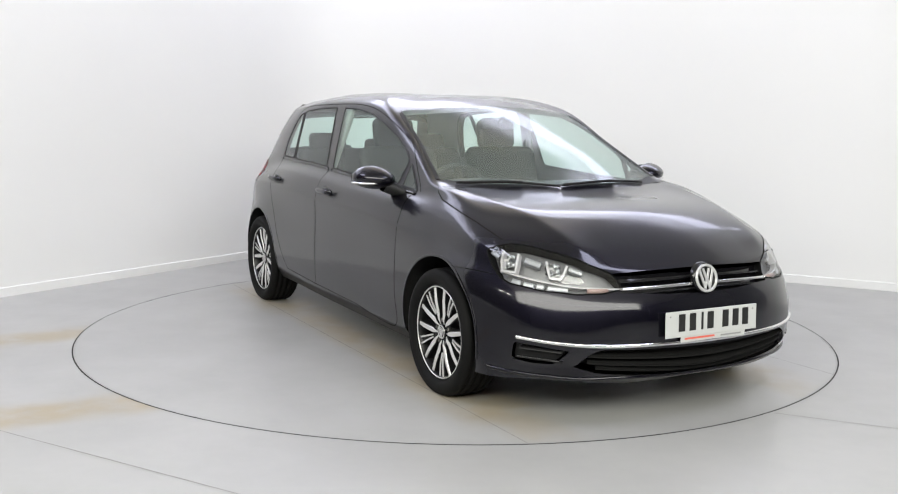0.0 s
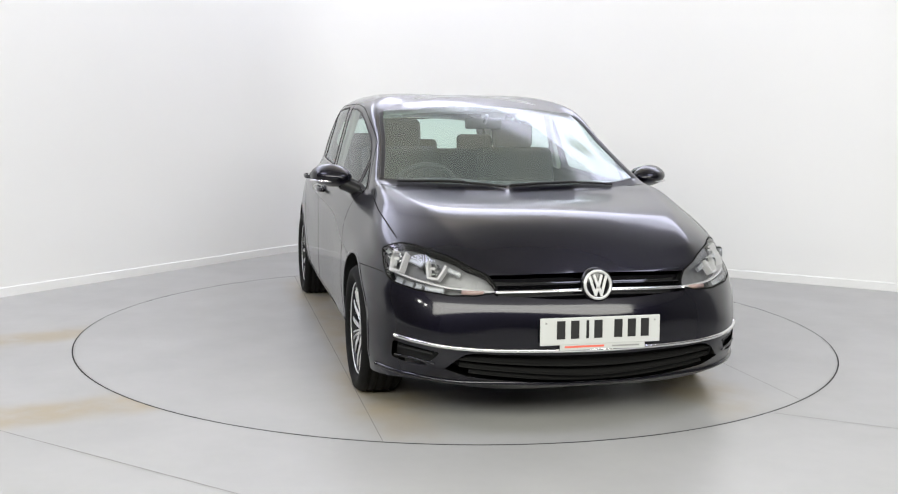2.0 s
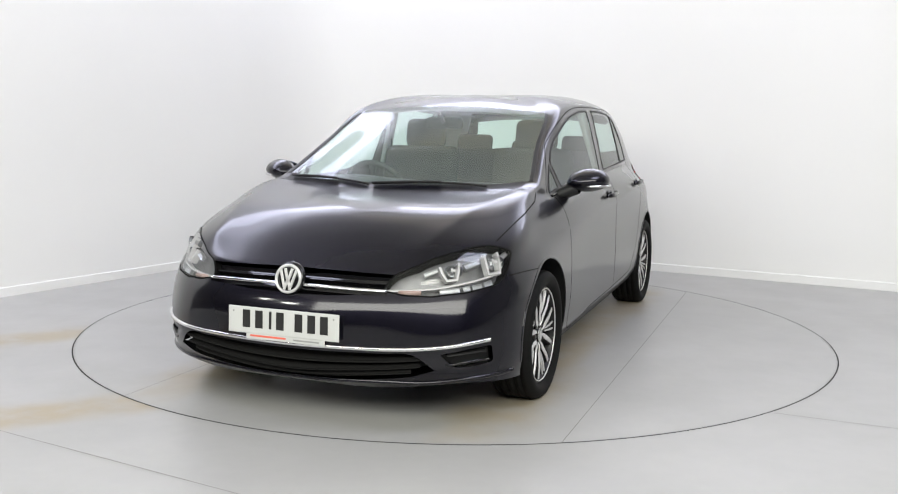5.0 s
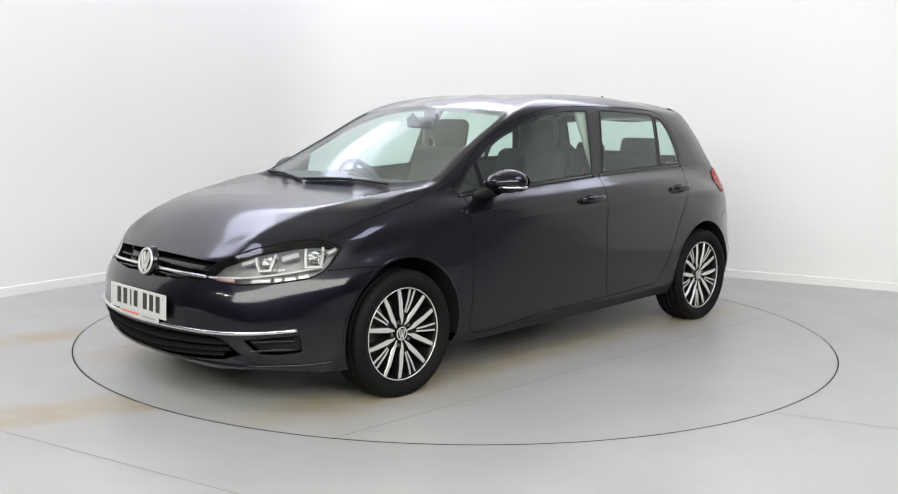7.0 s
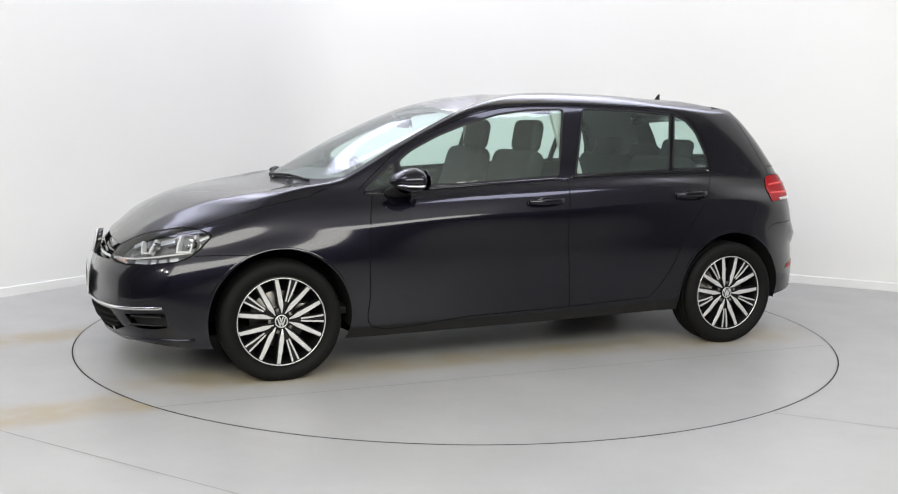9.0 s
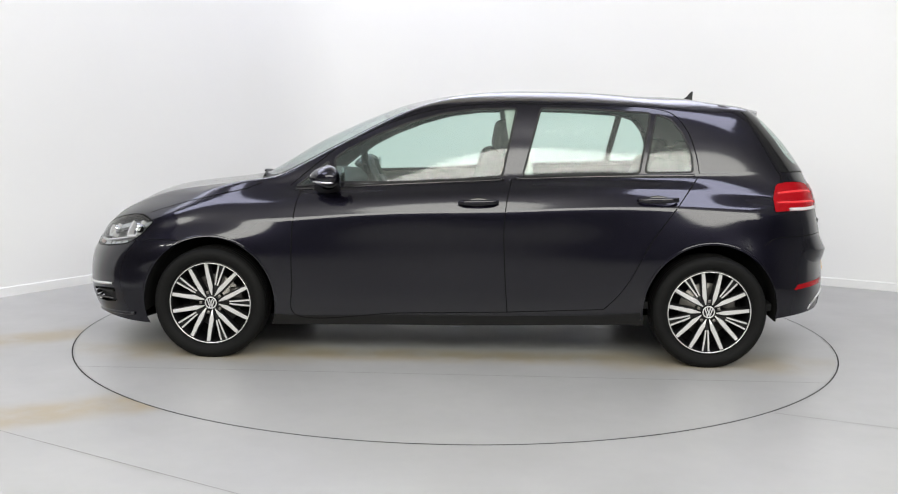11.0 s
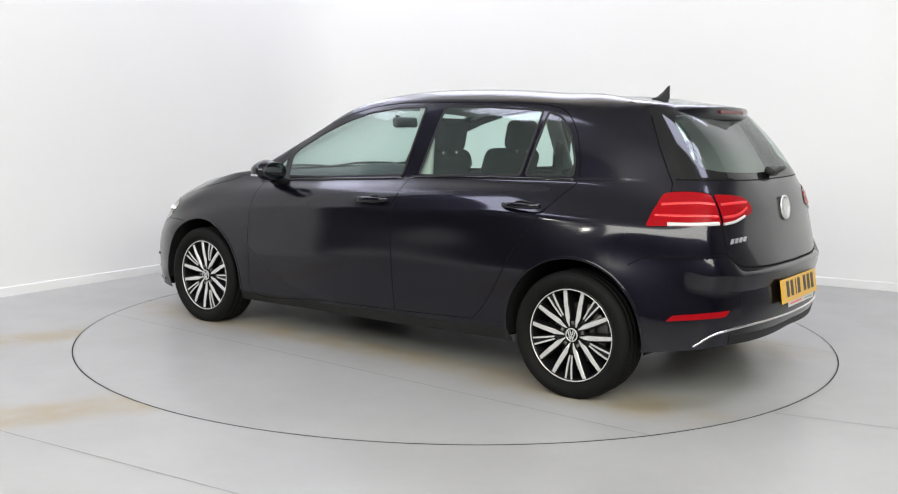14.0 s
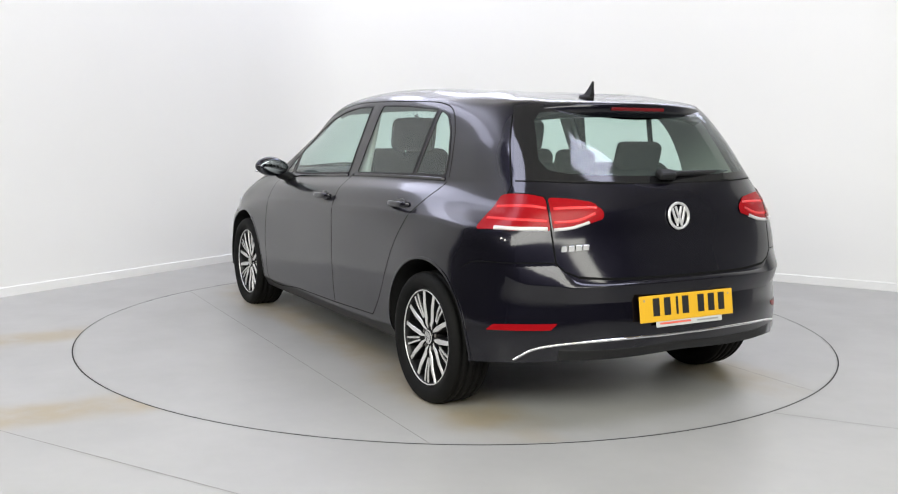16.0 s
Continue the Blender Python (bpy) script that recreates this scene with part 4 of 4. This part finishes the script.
for s in (1, -1):
    part("fog_recess", panel_mesh("fog_recess", PIECES["fog"], BLACK, (s,), .03), None, SHELL["front_bumper"], "black recess in the bumper")
    ribbon("recess_edge", on_form(smooth_line([(2.03, .675, .273), (1.96, .75, .285), (1.872, .812, .290)], .03)), .010, .004, GLOSS_BLACK, SHELL["front_bumper"], "", s)
    ribbon("recess_slat", on_form(smooth_line([(2.03, .685, .318), (1.96, .752, .325), (1.885, .810, .328)], .03)), .010, -.006, BLACK, SHELL["front_bumper"], "", s, sink=.03)
    # headlight
    lamp_ob = part("headlight", panel_mesh("headlight", PIECES["headlight"], LAMP_GREY, (s,), .055), None, car, "clear headlight with chrome reflectors")
    part("lens", panel_mesh("lens", PIECES["headlight"], CLEAR, (s,), 0.0), None, lamp_ob, "clear plastic headlight lens")
    ribbon("lamp_seal", HEADLIGHT, .008, .001, GAP, lamp_ob, "", s, True, sink=.05)
    ribbon("daylight_strip", on_form(smooth_line([(2.058, .415, .582), (2.03, .489, .585), (1.969, .597, .591), (1.90, .672, .602), (1.844, .721, .613), (1.719, .793, .634)], .02)), .010, -.012, LENS_WHITE, lamp_ob, "white light strip", s, sink=.035)
    for pts in ([(1.694, 0.759, 0.716), (1.707, 0.776, 0.679), (1.728, 0.787, 0.636), (1.784, 0.756, 0.633), (1.774, 0.741, 0.672), (1.759, 0.724, 0.710)],
                [(1.867, 0.655, 0.688), (1.884, 0.660, 0.657), (1.904, 0.661, 0.621), (1.933, 0.627, 0.618), (1.934, 0.607, 0.648), (1.928, 0.593, 0.675)]):
        ribbon("light_bracket", on_form(smooth_line(pts, .012, soft=False)), .012, -.006, LENS_WHITE, lamp_ob, "white bracket-shaped light guide", s, sink=.035)
    for pts, w in (([(1.854, 0.679, 0.671), (1.825, 0.699, 0.680), (1.792, 0.718, 0.689)], .030), ([(1.684, 0.781, 0.692), (1.659, 0.786, 0.702), (1.641, 0.790, 0.709)], .020), ([(1.974, 0.546, 0.645), (1.955, 0.570, 0.655), (1.938, 0.589, 0.664)], .022)):
        ribbon("reflector_plate", on_form(smooth_line(pts, .012)), w, -.016, REFLECTOR, lamp_ob, "silver reflector plate", s, sink=.03)
    for pts in ([(1.967, 0.612, 0.578), (1.936, 0.652, 0.580), (1.913, 0.678, 0.583)], [(1.902, 0.689, 0.584), (1.889, 0.701, 0.586), (1.878, 0.711, 0.587)], [(1.868, 0.720, 0.587), (1.848, 0.736, 0.590), (1.832, 0.747, 0.592)], [(1.820, 0.754, 0.595), (1.802, 0.765, 0.598), (1.783, 0.775, 0.603)]):
        ribbon("indicator_cell", on_form(smooth_line(pts, .012)), .026, -.014, REFLECTOR, lamp_ob, "silver indicator cell", s, sink=.03)
    # reflector bowls, one behind each bracket
    for c, r in (([(1.904, 0.642, 0.651)][0], .040), ([(1.742, 0.760, 0.673)][0], .046)):
        uv = on_form([c])
        p, nn = surface(uv[:, 0], uv[:, 1])[0], normals(uv[:, 0], uv[:, 1])[0]
        q = Vector(p) - Vector((1, .25, .1)).normalized() * .014
        V, F = lathe([(r, 0), (r * .93, -.012), (r * .75, -.03), (r * .45, -.042), (r * .2, -.046), (r * .16, -.030), (.001, -.026)], 24)
        m = Matrix.Translation(q) @ Vector((1, .45, .08)).to_track_quat("Y", "Z").to_matrix().to_4x4()
        V = [m @ Vector((math.copysign(abs(v[0] / r) ** .6, v[0]) * r * .85, v[1], math.copysign(abs(v[2] / r) ** .6, v[2]) * r * .62)) for v in V]
        part("reflector", mesh_of("reflector", [(v[0], v[1] * s, v[2]) for v in V], F, MIRROR_BOWL), None, lamp_ob, "silver lamp reflector")
        bulb = Matrix.Translation(q - Vector((.026, .008, 0)))
        part("bulb", mesh_of("bulb", [(w[0], w[1] * s, w[2]) for w in (bulb @ Vector(v) for v in lathe([(.001, .012), (.006, .008), (.007, -.01)], 12)[0])], lathe([(.001, .012), (.006, .008), (.007, -.01)], 12)[1], LENS_WHITE), None, lamp_ob, "clear bulb")
    part("indicator", mesh_of("indicator", *tube([(2.03, .455 * s, .570), (2.0, .54 * s, .570)], .011), material("amber", (.36, .25, .22), .3)), None, lamp_ob, "pale amber indicator")

part("badge_plate", mesh_of("badge_plate", *(lambda VF: ([(Vector((2.128, 0, .610)) + Vector((v[1] - .22 * v[2], v[0], v[2]))) for v in VF[0]], VF[1]))(lathe([(.001, -.004), (.058, -.004), (.066, -.008), (.066, -.03)], 40)), GLOSS_BLACK), None, car, "round black badge plate")
emblem(car, .062, Matrix(((0, 0, 1, 2.126), (1, 0, 0, 0), (0, 1, 0, .610), (0, 0, 0, 1))) @ pose(0, 0, 0, -12, 0, 0), .006)


def number_plate(m, mat, label):
    """A number plate, 0.52 x 0.111 m, that faces its own z; its marks are plain bars."""
    pl = part("number_plate", placed(bm_box((.520, .111, .006), .003), m), mat, car, label)
    for k, x in enumerate((-.172, -.112, -.058, -.012, .075, .134, .192)):
        w = .012 if k == 2 else .036
        part("plate_bar", placed(bm_box((w, .074, .0016), .0005, 1), m @ pose(x, .006, .0034)), INK, pl)
    strip = part("dealer_strip", placed(bm_box((.37, .030, .004), .002, 1), m @ pose(.01, -.064, -.001)), WHITE_PLATE, pl, "white dealer strip under the plate")
    part("plate_bar", placed(bm_box((.17, .008, .001), .0003, 1), m @ pose(-.07, -.064, .0016)), RED_INK, strip)
    part("plate_bar", placed(bm_box((.12, .007, .001), .0003, 1), m @ pose(.11, -.066, .0016)), GREY_INK, strip)
    for x in (-.235, .235):
        part("screw", placed(bm_box((.008, .008, .002), .001, 1), m @ pose(x, .035, .003)), GREY_INK, pl)


number_plate(Matrix(((0, 0, 1, 2.172), (1, 0, 0, 0), (0, 1, 0, .432), (0, 0, 0, 1))) @ pose(0, 0, 0, -2, 0, 0), WHITE_PLATE, "white front number plate with black bars")
number_plate(Matrix(((0, 0, -1, -2.080), (-1, 0, 0, .018), (0, 1, 0, .505), (0, 0, 0, 1))) @ pose(0, 0, 0, -9, 0, 0), YELLOW_PLATE, "yellow rear number plate with black bars")

MIRROR = material("mirror", (0.10, 0.11, 0.12), 0.05, 1.0)

# ---------------------------------------------------------------- mirrors, handles, wipers, aerial
for s in (1, -1):
    bm = bmesh.new()
    bmesh.ops.create_uvsphere(bm, u_segments=32, v_segments=20, radius=1)
    for q in bm.verts:
        x, y, z = q.co
        back = x < 0
        x = x * (.06 if back else .10)
        k = 1 - .25 * max(0, x / .095)
        zz = z * (.066 if z > 0 else .054) * k
        q.co = Vector((.645 + x + .05 * (1 - y) * .5, (.908 + y * .106) * s, .973 + zz - .006 * (1 - y)))
    if s < 0:
        bmesh.ops.reverse_faces(bm, faces=bm.faces)
    mir = part("door_mirror", bm, PAINT, SHELL["door_f", s], "black door mirror with a silver strip", True)
    bm = bmesh.new()
    bmesh.ops.create_uvsphere(bm, u_segments=24, v_segments=8, radius=1)
    for q in bm.verts:
        q.co = Vector((.598 + q.co.x * .006, (.912 + q.co.y * .090) * s, .970 + q.co.z * .052))
    part("mirror_glass", bm, MIRROR, mir, "mirror glass", True)
    pts = [(.652 + .093 * math.sin(a), (.905 + .106 * math.cos(a)) * s, .947) for a in np.linspace(-.2, 1.75, 20)]
    part("mirror_strip", mesh_of("mirror_strip", *tube(pts, .0065)), CHROME, mir, "silver indicator strip")
    V, F = [], []
    for t in np.linspace(0, 1, 6):
        c = Vector((.70 - .02 * t, (.765 + .10 * t) * s, .895 + .045 * t))
        for a in range(12):
            th = 2 * math.pi * a / 12
            V.append(c + Vector((.075 * (1 - .35 * t) * math.cos(th), 0, (.034 + .004 * t) * math.sin(th))))
    F = [(12 * i + k, 12 * i + (k + 1) % 12, 12 * i + 12 + (k + 1) % 12, 12 * i + 12 + k) for i in range(5) for k in range(12)]
    part("mirror_foot", mesh_of("mirror_foot", V, F, BLACK), None, mir, "black mirror foot")
    for (x0, z0), host in (((-.102, .848), "door_f"), ((-1.03, .884), "door_r")):
        uv = on_form([(x0, .87, z0)])
        p, nn = surface(uv[:, 0], uv[:, 1])[0], normals(uv[:, 0], uv[:, 1])[0]
        m = Matrix.Translation((p[0], p[1] * s, p[2])) @ pose(0, 0, 0, 0, 1.6, 0)
        bm = bmesh.new()
        bmesh.ops.create_uvsphere(bm, u_segments=24, v_segments=12, radius=1)
        placed(bm, m @ Matrix.Diagonal((.062, .006, .030, 1)))
        part("handle_cup", bm, GLOSS_BLACK, SHELL[host, s], "dark handle recess", True)
        V, F, nb = [], [], 14
        for i, t in enumerate(np.linspace(-1, 1, nb)):
            out = .012 + .026 * (1 - t ** 4)
            hz, hy = .0155 * (1 - .25 * t * t), .0075
            for a in range(10):
                th = 2 * math.pi * a / 10
                V.append(m @ Vector((t * .106, s * (out + hy * math.cos(th)), .006 + hz * math.sin(th))))
        F = [(10 * i + k, 10 * i + (k + 1) % 10, 10 * i + 10 + (k + 1) % 10, 10 * i + 10 + k) for i in range(nb - 1) for k in range(10)]
        F += [tuple(range(10))[::-1], tuple(10 * (nb - 1) + k for k in range(10))]
        part("door_handle", mesh_of("door_handle", V, F, PAINT), None, SHELL[host, s], "black bar door handle")

for y0, y1, x0, x1 in ((.50, -.08, 1.095, 1.17), (-.10, -.62, 1.18, 1.02)):
    uv = on_form([(x0 + (x1 - x0) * t, abs(y0 + (y1 - y0) * t), .952 + .014 * abs(y0 + (y1 - y0) * t)) for t in np.linspace(0, 1, 14)])
    P = surface(uv[:, 0], uv[:, 1]) + normals(uv[:, 0], uv[:, 1]) * .009
    P[:, 1] = np.linspace(y0, y1, 14)
    arm = part("wiper", mesh_of("wiper", *tube(P, .006)), BLACK, car, "black windscreen wiper")
    arm = part("wiper_arm", mesh_of("wiper_arm", *tube(P[5:] + (.012, 0, .004), .006)), BLACK, arm)

wp = [(-1.925, .03, 1.045), (-1.905, -.05, 1.050), (-1.892, -.20, 1.052), (-1.86, -.36, 1.052)]
wip = part("rear_wiper", mesh_of("rear_wiper", *tube(smooth_line(wp, .03), .012)), BLACK, car, "black rear wiper")
part("wiper_pivot", placed(bm_box((.05, .09, .035), .012), pose(-1.918, .02, 1.048, 0, -30, 0)), BLACK, wip)
part("wiper_blade", mesh_of("wiper_blade", *tube([(-1.880, -.24, 1.045), (-1.815, -.44, 1.055)], .005)), BLACK, wip)

bm = bm_box((.085, .04, .026), .011)
aer = part("aerial", placed(bm, pose(-1.315, 0, 1.386, 0, -3, 0)), BLACK, car, "short black roof aerial", True)
V, F = [], []
for k, (x0, x1, w, z) in enumerate(((-1.275, -1.360, .017, 1.392), (-1.300, -1.362, .013, 1.408), (-1.328, -1.362, .008, 1.430), (-1.347, -1.364, .005, 1.452), (-1.356, -1.365, .003, 1.461))):
    V += [(x0, 0, z), (x0 * .6 + x1 * .4, w, z), (x1, w * .8, z), (x1, -w * .8, z), (x0 * .6 + x1 * .4, -w, z)]
F = [(5 * i + k, 5 * i + (k + 1) % 5, 5 * i + 5 + (k + 1) % 5, 5 * i + 5 + k) for i in range(4) for k in range(5)] + [(20, 21, 22, 23, 24)]
part("aerial_fin", mesh_of("aerial_fin", V, F, BLACK, False), None, aer, "swept black aerial fin")

# ---------------------------------------------------------------- tail
DIM_RED = material("dim_red_lens", (0.10, 0.004, 0.006), 0.2)
V, F, ys = [], [], np.linspace(-1, 1, 33)
for t in ys:
    y, e = .525 * t, abs(t) ** 4
    xt = -1.695 + .085 * t * t + .055 * e
    zt = 1.352 - .012 * t * t - .022 * e
    uv = on_form([(-1.47 + .05 * t * t, abs(y) * .9, 1.36)])
    p = surface(uv[:, 0], uv[:, 1])[0]
    V += [(p[0] + .03, y, p[2] + .0 - .002), ((p[0] + xt) / 2, y, (p[2] + zt) / 2 + .004), (xt, y, zt), (xt - .004, y, zt - .008), (xt + .004, y, zt - .060 * (1 - .35 * e)),
          (xt + .06, y, zt - .062), (p[0] - .06, y, p[2] - .05)]
F = [(7 * i + k, 7 * i + k + 1, 7 * i + k + 8, 7 * i + k + 7) for i in range(32) for k in range(6)]
spo = part("roof_spoiler", mesh_of("roof_spoiler", V, F, PAINT), None, SHELL["tailgate"], "black roof spoiler with a red brake light")
part("brake_light", placed(bm_box((.012, .30, .016), .004), pose(-1.695, 0, 1.326)), DIM_RED, spo, "narrow dark red brake light")
for s in (1, -1):
    lamp_ob = part("tail_light", panel_mesh("tail_light", PIECES["tail_out"], RED, (s,), -.004), None, car, "red tail light with a white strip")
    inner = part("tail_light", panel_mesh("tail_light", PIECES["tail_in"], RED, (s,), -.004), None, SHELL["tailgate"], "red tail light with a white strip")
    for line, host in (([(-1.66, .750, .855), (-1.78, .700, .857), (-1.885, .614, .862)], lamp_ob), ([(-1.672, .708, .905), (-1.78, .665, .912), (-1.868, .608, .912)], lamp_ob),
                       ([(-1.912, .597, .862), (-1.935, .50, .868), (-1.945, .42, .895)], inner), ([(-1.885, .585, .912), (-1.915, .49, .915), (-1.938, .41, .918)], inner)):
        ribbon("light_bar", on_form(smooth_line(line, .02)), .014, .0062, RED_BAR, host, "brighter red light bar", s)
    ribbon("white_strip", on_form(smooth_line([(-1.725, .762, .828), (-1.82, .706, .829), (-1.900, .620, .835)], .02)), .018, .0064, LENS_WHITE, lamp_ob, "white reversing light strip", s)
    ribbon("white_strip", on_form(smooth_line([(-1.922, .602, .834), (-1.94, .53, .840), (-1.952, .45, .861)], .02)), .014, .0064, LENS_WHITE, inner, "white reversing light strip", s)
    part("rear_reflector", panel_mesh("rear_reflector", PIECES["reflex"], RED, (s,), -.002), None, SHELL["rear_bumper"], "red rear reflector")
emblem(SHELL["tailgate"], .060, Matrix(((0, 0, -1, -1.984), (-1, 0, 0, 0), (0, 1, 0, .876), (0, 0, 0, 1))) @ pose(0, 0, 0, -9, 0, 0), .007)
for k in range(4):
    y = .569 - .0325 * k
    uv = on_form([(-1.95, y, .757)])
    p = surface(uv[:, 0], uv[:, 1])[0]
    part("model_mark", placed(bm_box((.004, .026, .024), .001, 1), pose(p[0] - .002, p[1], p[2], 0, -8, -12)), CHROME, SHELL["tailgate"], "small silver mark")
part("exhaust_box", placed(bm_box((.16, .55, .07), .025), pose(-1.82, .2, .305)), UNDER, car, "dark exhaust silencer")

# ---------------------------------------------------------------- under and inside
V, F = [], []
us = np.linspace(0, SM[0], 90)
low = surface(us, np.zeros(90))
for p in low:
    near = min(abs(p[0] - 1.31), abs(p[0] + 1.316))
    y = min(p[1], .56) if near < .40 else p[1]
    V += [(p[0], y, p[2] + .004), (p[0], -y, p[2] + .004)]
F = [(2 * i, 2 * i + 1, 2 * i + 3, 2 * i + 2) for i in range(89)]
part("underbody", mesh_of("underbody", V, F, UNDER, False), None, car, "black underbody")
part("floor_pan", placed(bm_box((2.7, 1.45, .04), .01), pose(-.35, 0, .30)), TRIM, car, "dark cabin floor")
part("headliner", panel_mesh("headliner", [f for f in PIECES["roof"]], LINING, (1, -1), .03), None, car, "pale grey roof lining")
for s in (1, -1):
    inner = [f for key in ("quarter", "pillar_c") for f in PIECES.get(key, []) if min(q[1] for q in f) > 5.3 and min(q[0] for q in f) > 9.5]
    if inner:
        part("pillar_lining", panel_mesh("pillar_lining", inner, LINING, (s,), .03), None, car, "pale grey rear pillar lining")

V, F = [], []
for y in np.linspace(-.70, .70, 21):
    hump = .02 * math.exp(-((y + .37) / .2) ** 2)
    V += [(1.14 - .25 * y * y, y, .925), (.95 - .2 * y * y, y, .955 + hump), (.74 - .05 * y * y, y, .945 + hump), (.66, y, .90), (.64, y, .74), (.74, y, .60), (.80, y, .35)]
F = [(7 * i + k, 7 * i + k + 1, 7 * i + k + 8, 7 * i + k + 7) for i in range(20) for k in range(6)]
part("dashboard", mesh_of("dashboard", V, F, TRIM), None, car, "dark grey dashboard")
m = pose(.52, -.37, .86, 0, -64, 0)
V, F = tube([(.185 * math.cos(a), .185 * math.sin(a), 0) for a in np.linspace(0, 2 * math.pi, 33)], .016, 10, False)
sw = part("steering_wheel", mesh_of("steering_wheel", [m @ Vector(v) for v in V], F, TRIM), None, car, "black steering wheel")
part("steering_boss", placed(bm_box((.13, .15, .04), .02), m), TRIM, sw)
for a in (0, 180, 270):
    part("steering_spoke", placed(bm_box((.12, .03, .012), .004), m @ pose(0, 0, 0, 0, 0, a) @ pose(.11, 0, 0)), TRIM, sw)
part("rear_view_mirror", placed(bm_box((.03, .22, .065), .014), pose(.40, 0, 1.255, 0, 10, 0)), BLACK, car, "black rear view mirror", True)
part("mirror_stem", mesh_of("mirror_stem", *tube([(.42, 0, 1.26), (.47, 0, 1.30)], .012)), BLACK, car)


def cushion(sx, sy, sz, r, m, name, parent, mat=CLOTH, label="", curve=0.0):
    bm = bm_box((sx, sy, sz), r, 4)
    for q in bm.verts:
        q.co.x += curve * (2 * q.co.y / sy) ** 2
    return part(name, placed(bm, m), mat, parent, label, True)


for y in (.37, -.37):
    seat = cushion(.52, .50, .16, .06, pose(.18, y, .50, 0, -6, 0), "front_seat", car, CLOTH, "dark grey cloth front seat")
    cushion(.13, .50, .62, .06, pose(-.13, y, .80, 0, -17, 0), "seat_back", seat, CLOTH, "", .05)
    cushion(.09, .27, .19, .045, pose(-.24, y, 1.185, 0, -10, 0), "headrest", seat, CLOTH, "dark padded headrest", .02)
    for d in (-.06, .06):
        part("headrest_post", mesh_of("headrest_post", *tube([(-.22, y + d, 1.02), (-.24, y + d, 1.13)], .007)), CHROME, seat)
bench = cushion(.50, 1.25, .18, .06, pose(-.78, 0, .50), "rear_bench", car, CLOTH, "dark grey cloth rear bench")
for y in (-.33, .33):
    cushion(.13, .60, .56, .05, pose(-1.10, y, .80, 0, -22, 0), "seat_back", bench)
for y, w in ((-.40, .27), (0, .22), (.40, .27)):
    cushion(.08, w, .12 if y == 0 else .15, .035, pose(-1.235, y, 1.10 if y else 1.075, 0, -14, 0), "headrest", bench, CLOTH, "dark padded headrest")
part("parcel_shelf", placed(bm_box((.45, 1.1, .02), .008), pose(-1.52, 0, .99)), TRIM, car, "dark parcel shelf")
for s in (1, -1):
    part("seat_belt", mesh_of("seat_belt", [(-.30, s * .66, 1.22), (-.30, s * .66, .5), (-.35, s * .67, .5), (-.35, s * .67, 1.22)], [(0, 1, 2, 3)], TRIM), None, car, "grey seat belt")
    part("pillar_trim", placed(bm_box((.10, .03, .40), .01), Matrix.Translation((-.31, s * .675, 1.16)) @ pose(0, 0, 0, s * 16, 10, 0)), LINING, car, "pale pillar trim")


# ---------------------------------------------------------------- what moves
CAR_X, CAR_Y = -0.0345, 0.0591       # the car's middle on the turntable
TURN = [(0.0, -60.6), (0.25, -61.0), (0.5, -62.0), (1.0, -65.1), (1.5, -69.7), (2.0, -75.5)]
TURN += [(2.0 + 0.5 * k, -75.5 - 5.885 * k) for k in range(1, 29)]


def motions():
    walk(DISC, [(t, pose(0, 0, 0, 0, 0, a)) for t, a in TURN])
    walk(car, [(t, pose(0, 0, 0, 0, 0, a) @ pose(CAR_X, CAR_Y, 0)) for t, a in TURN])


motions()
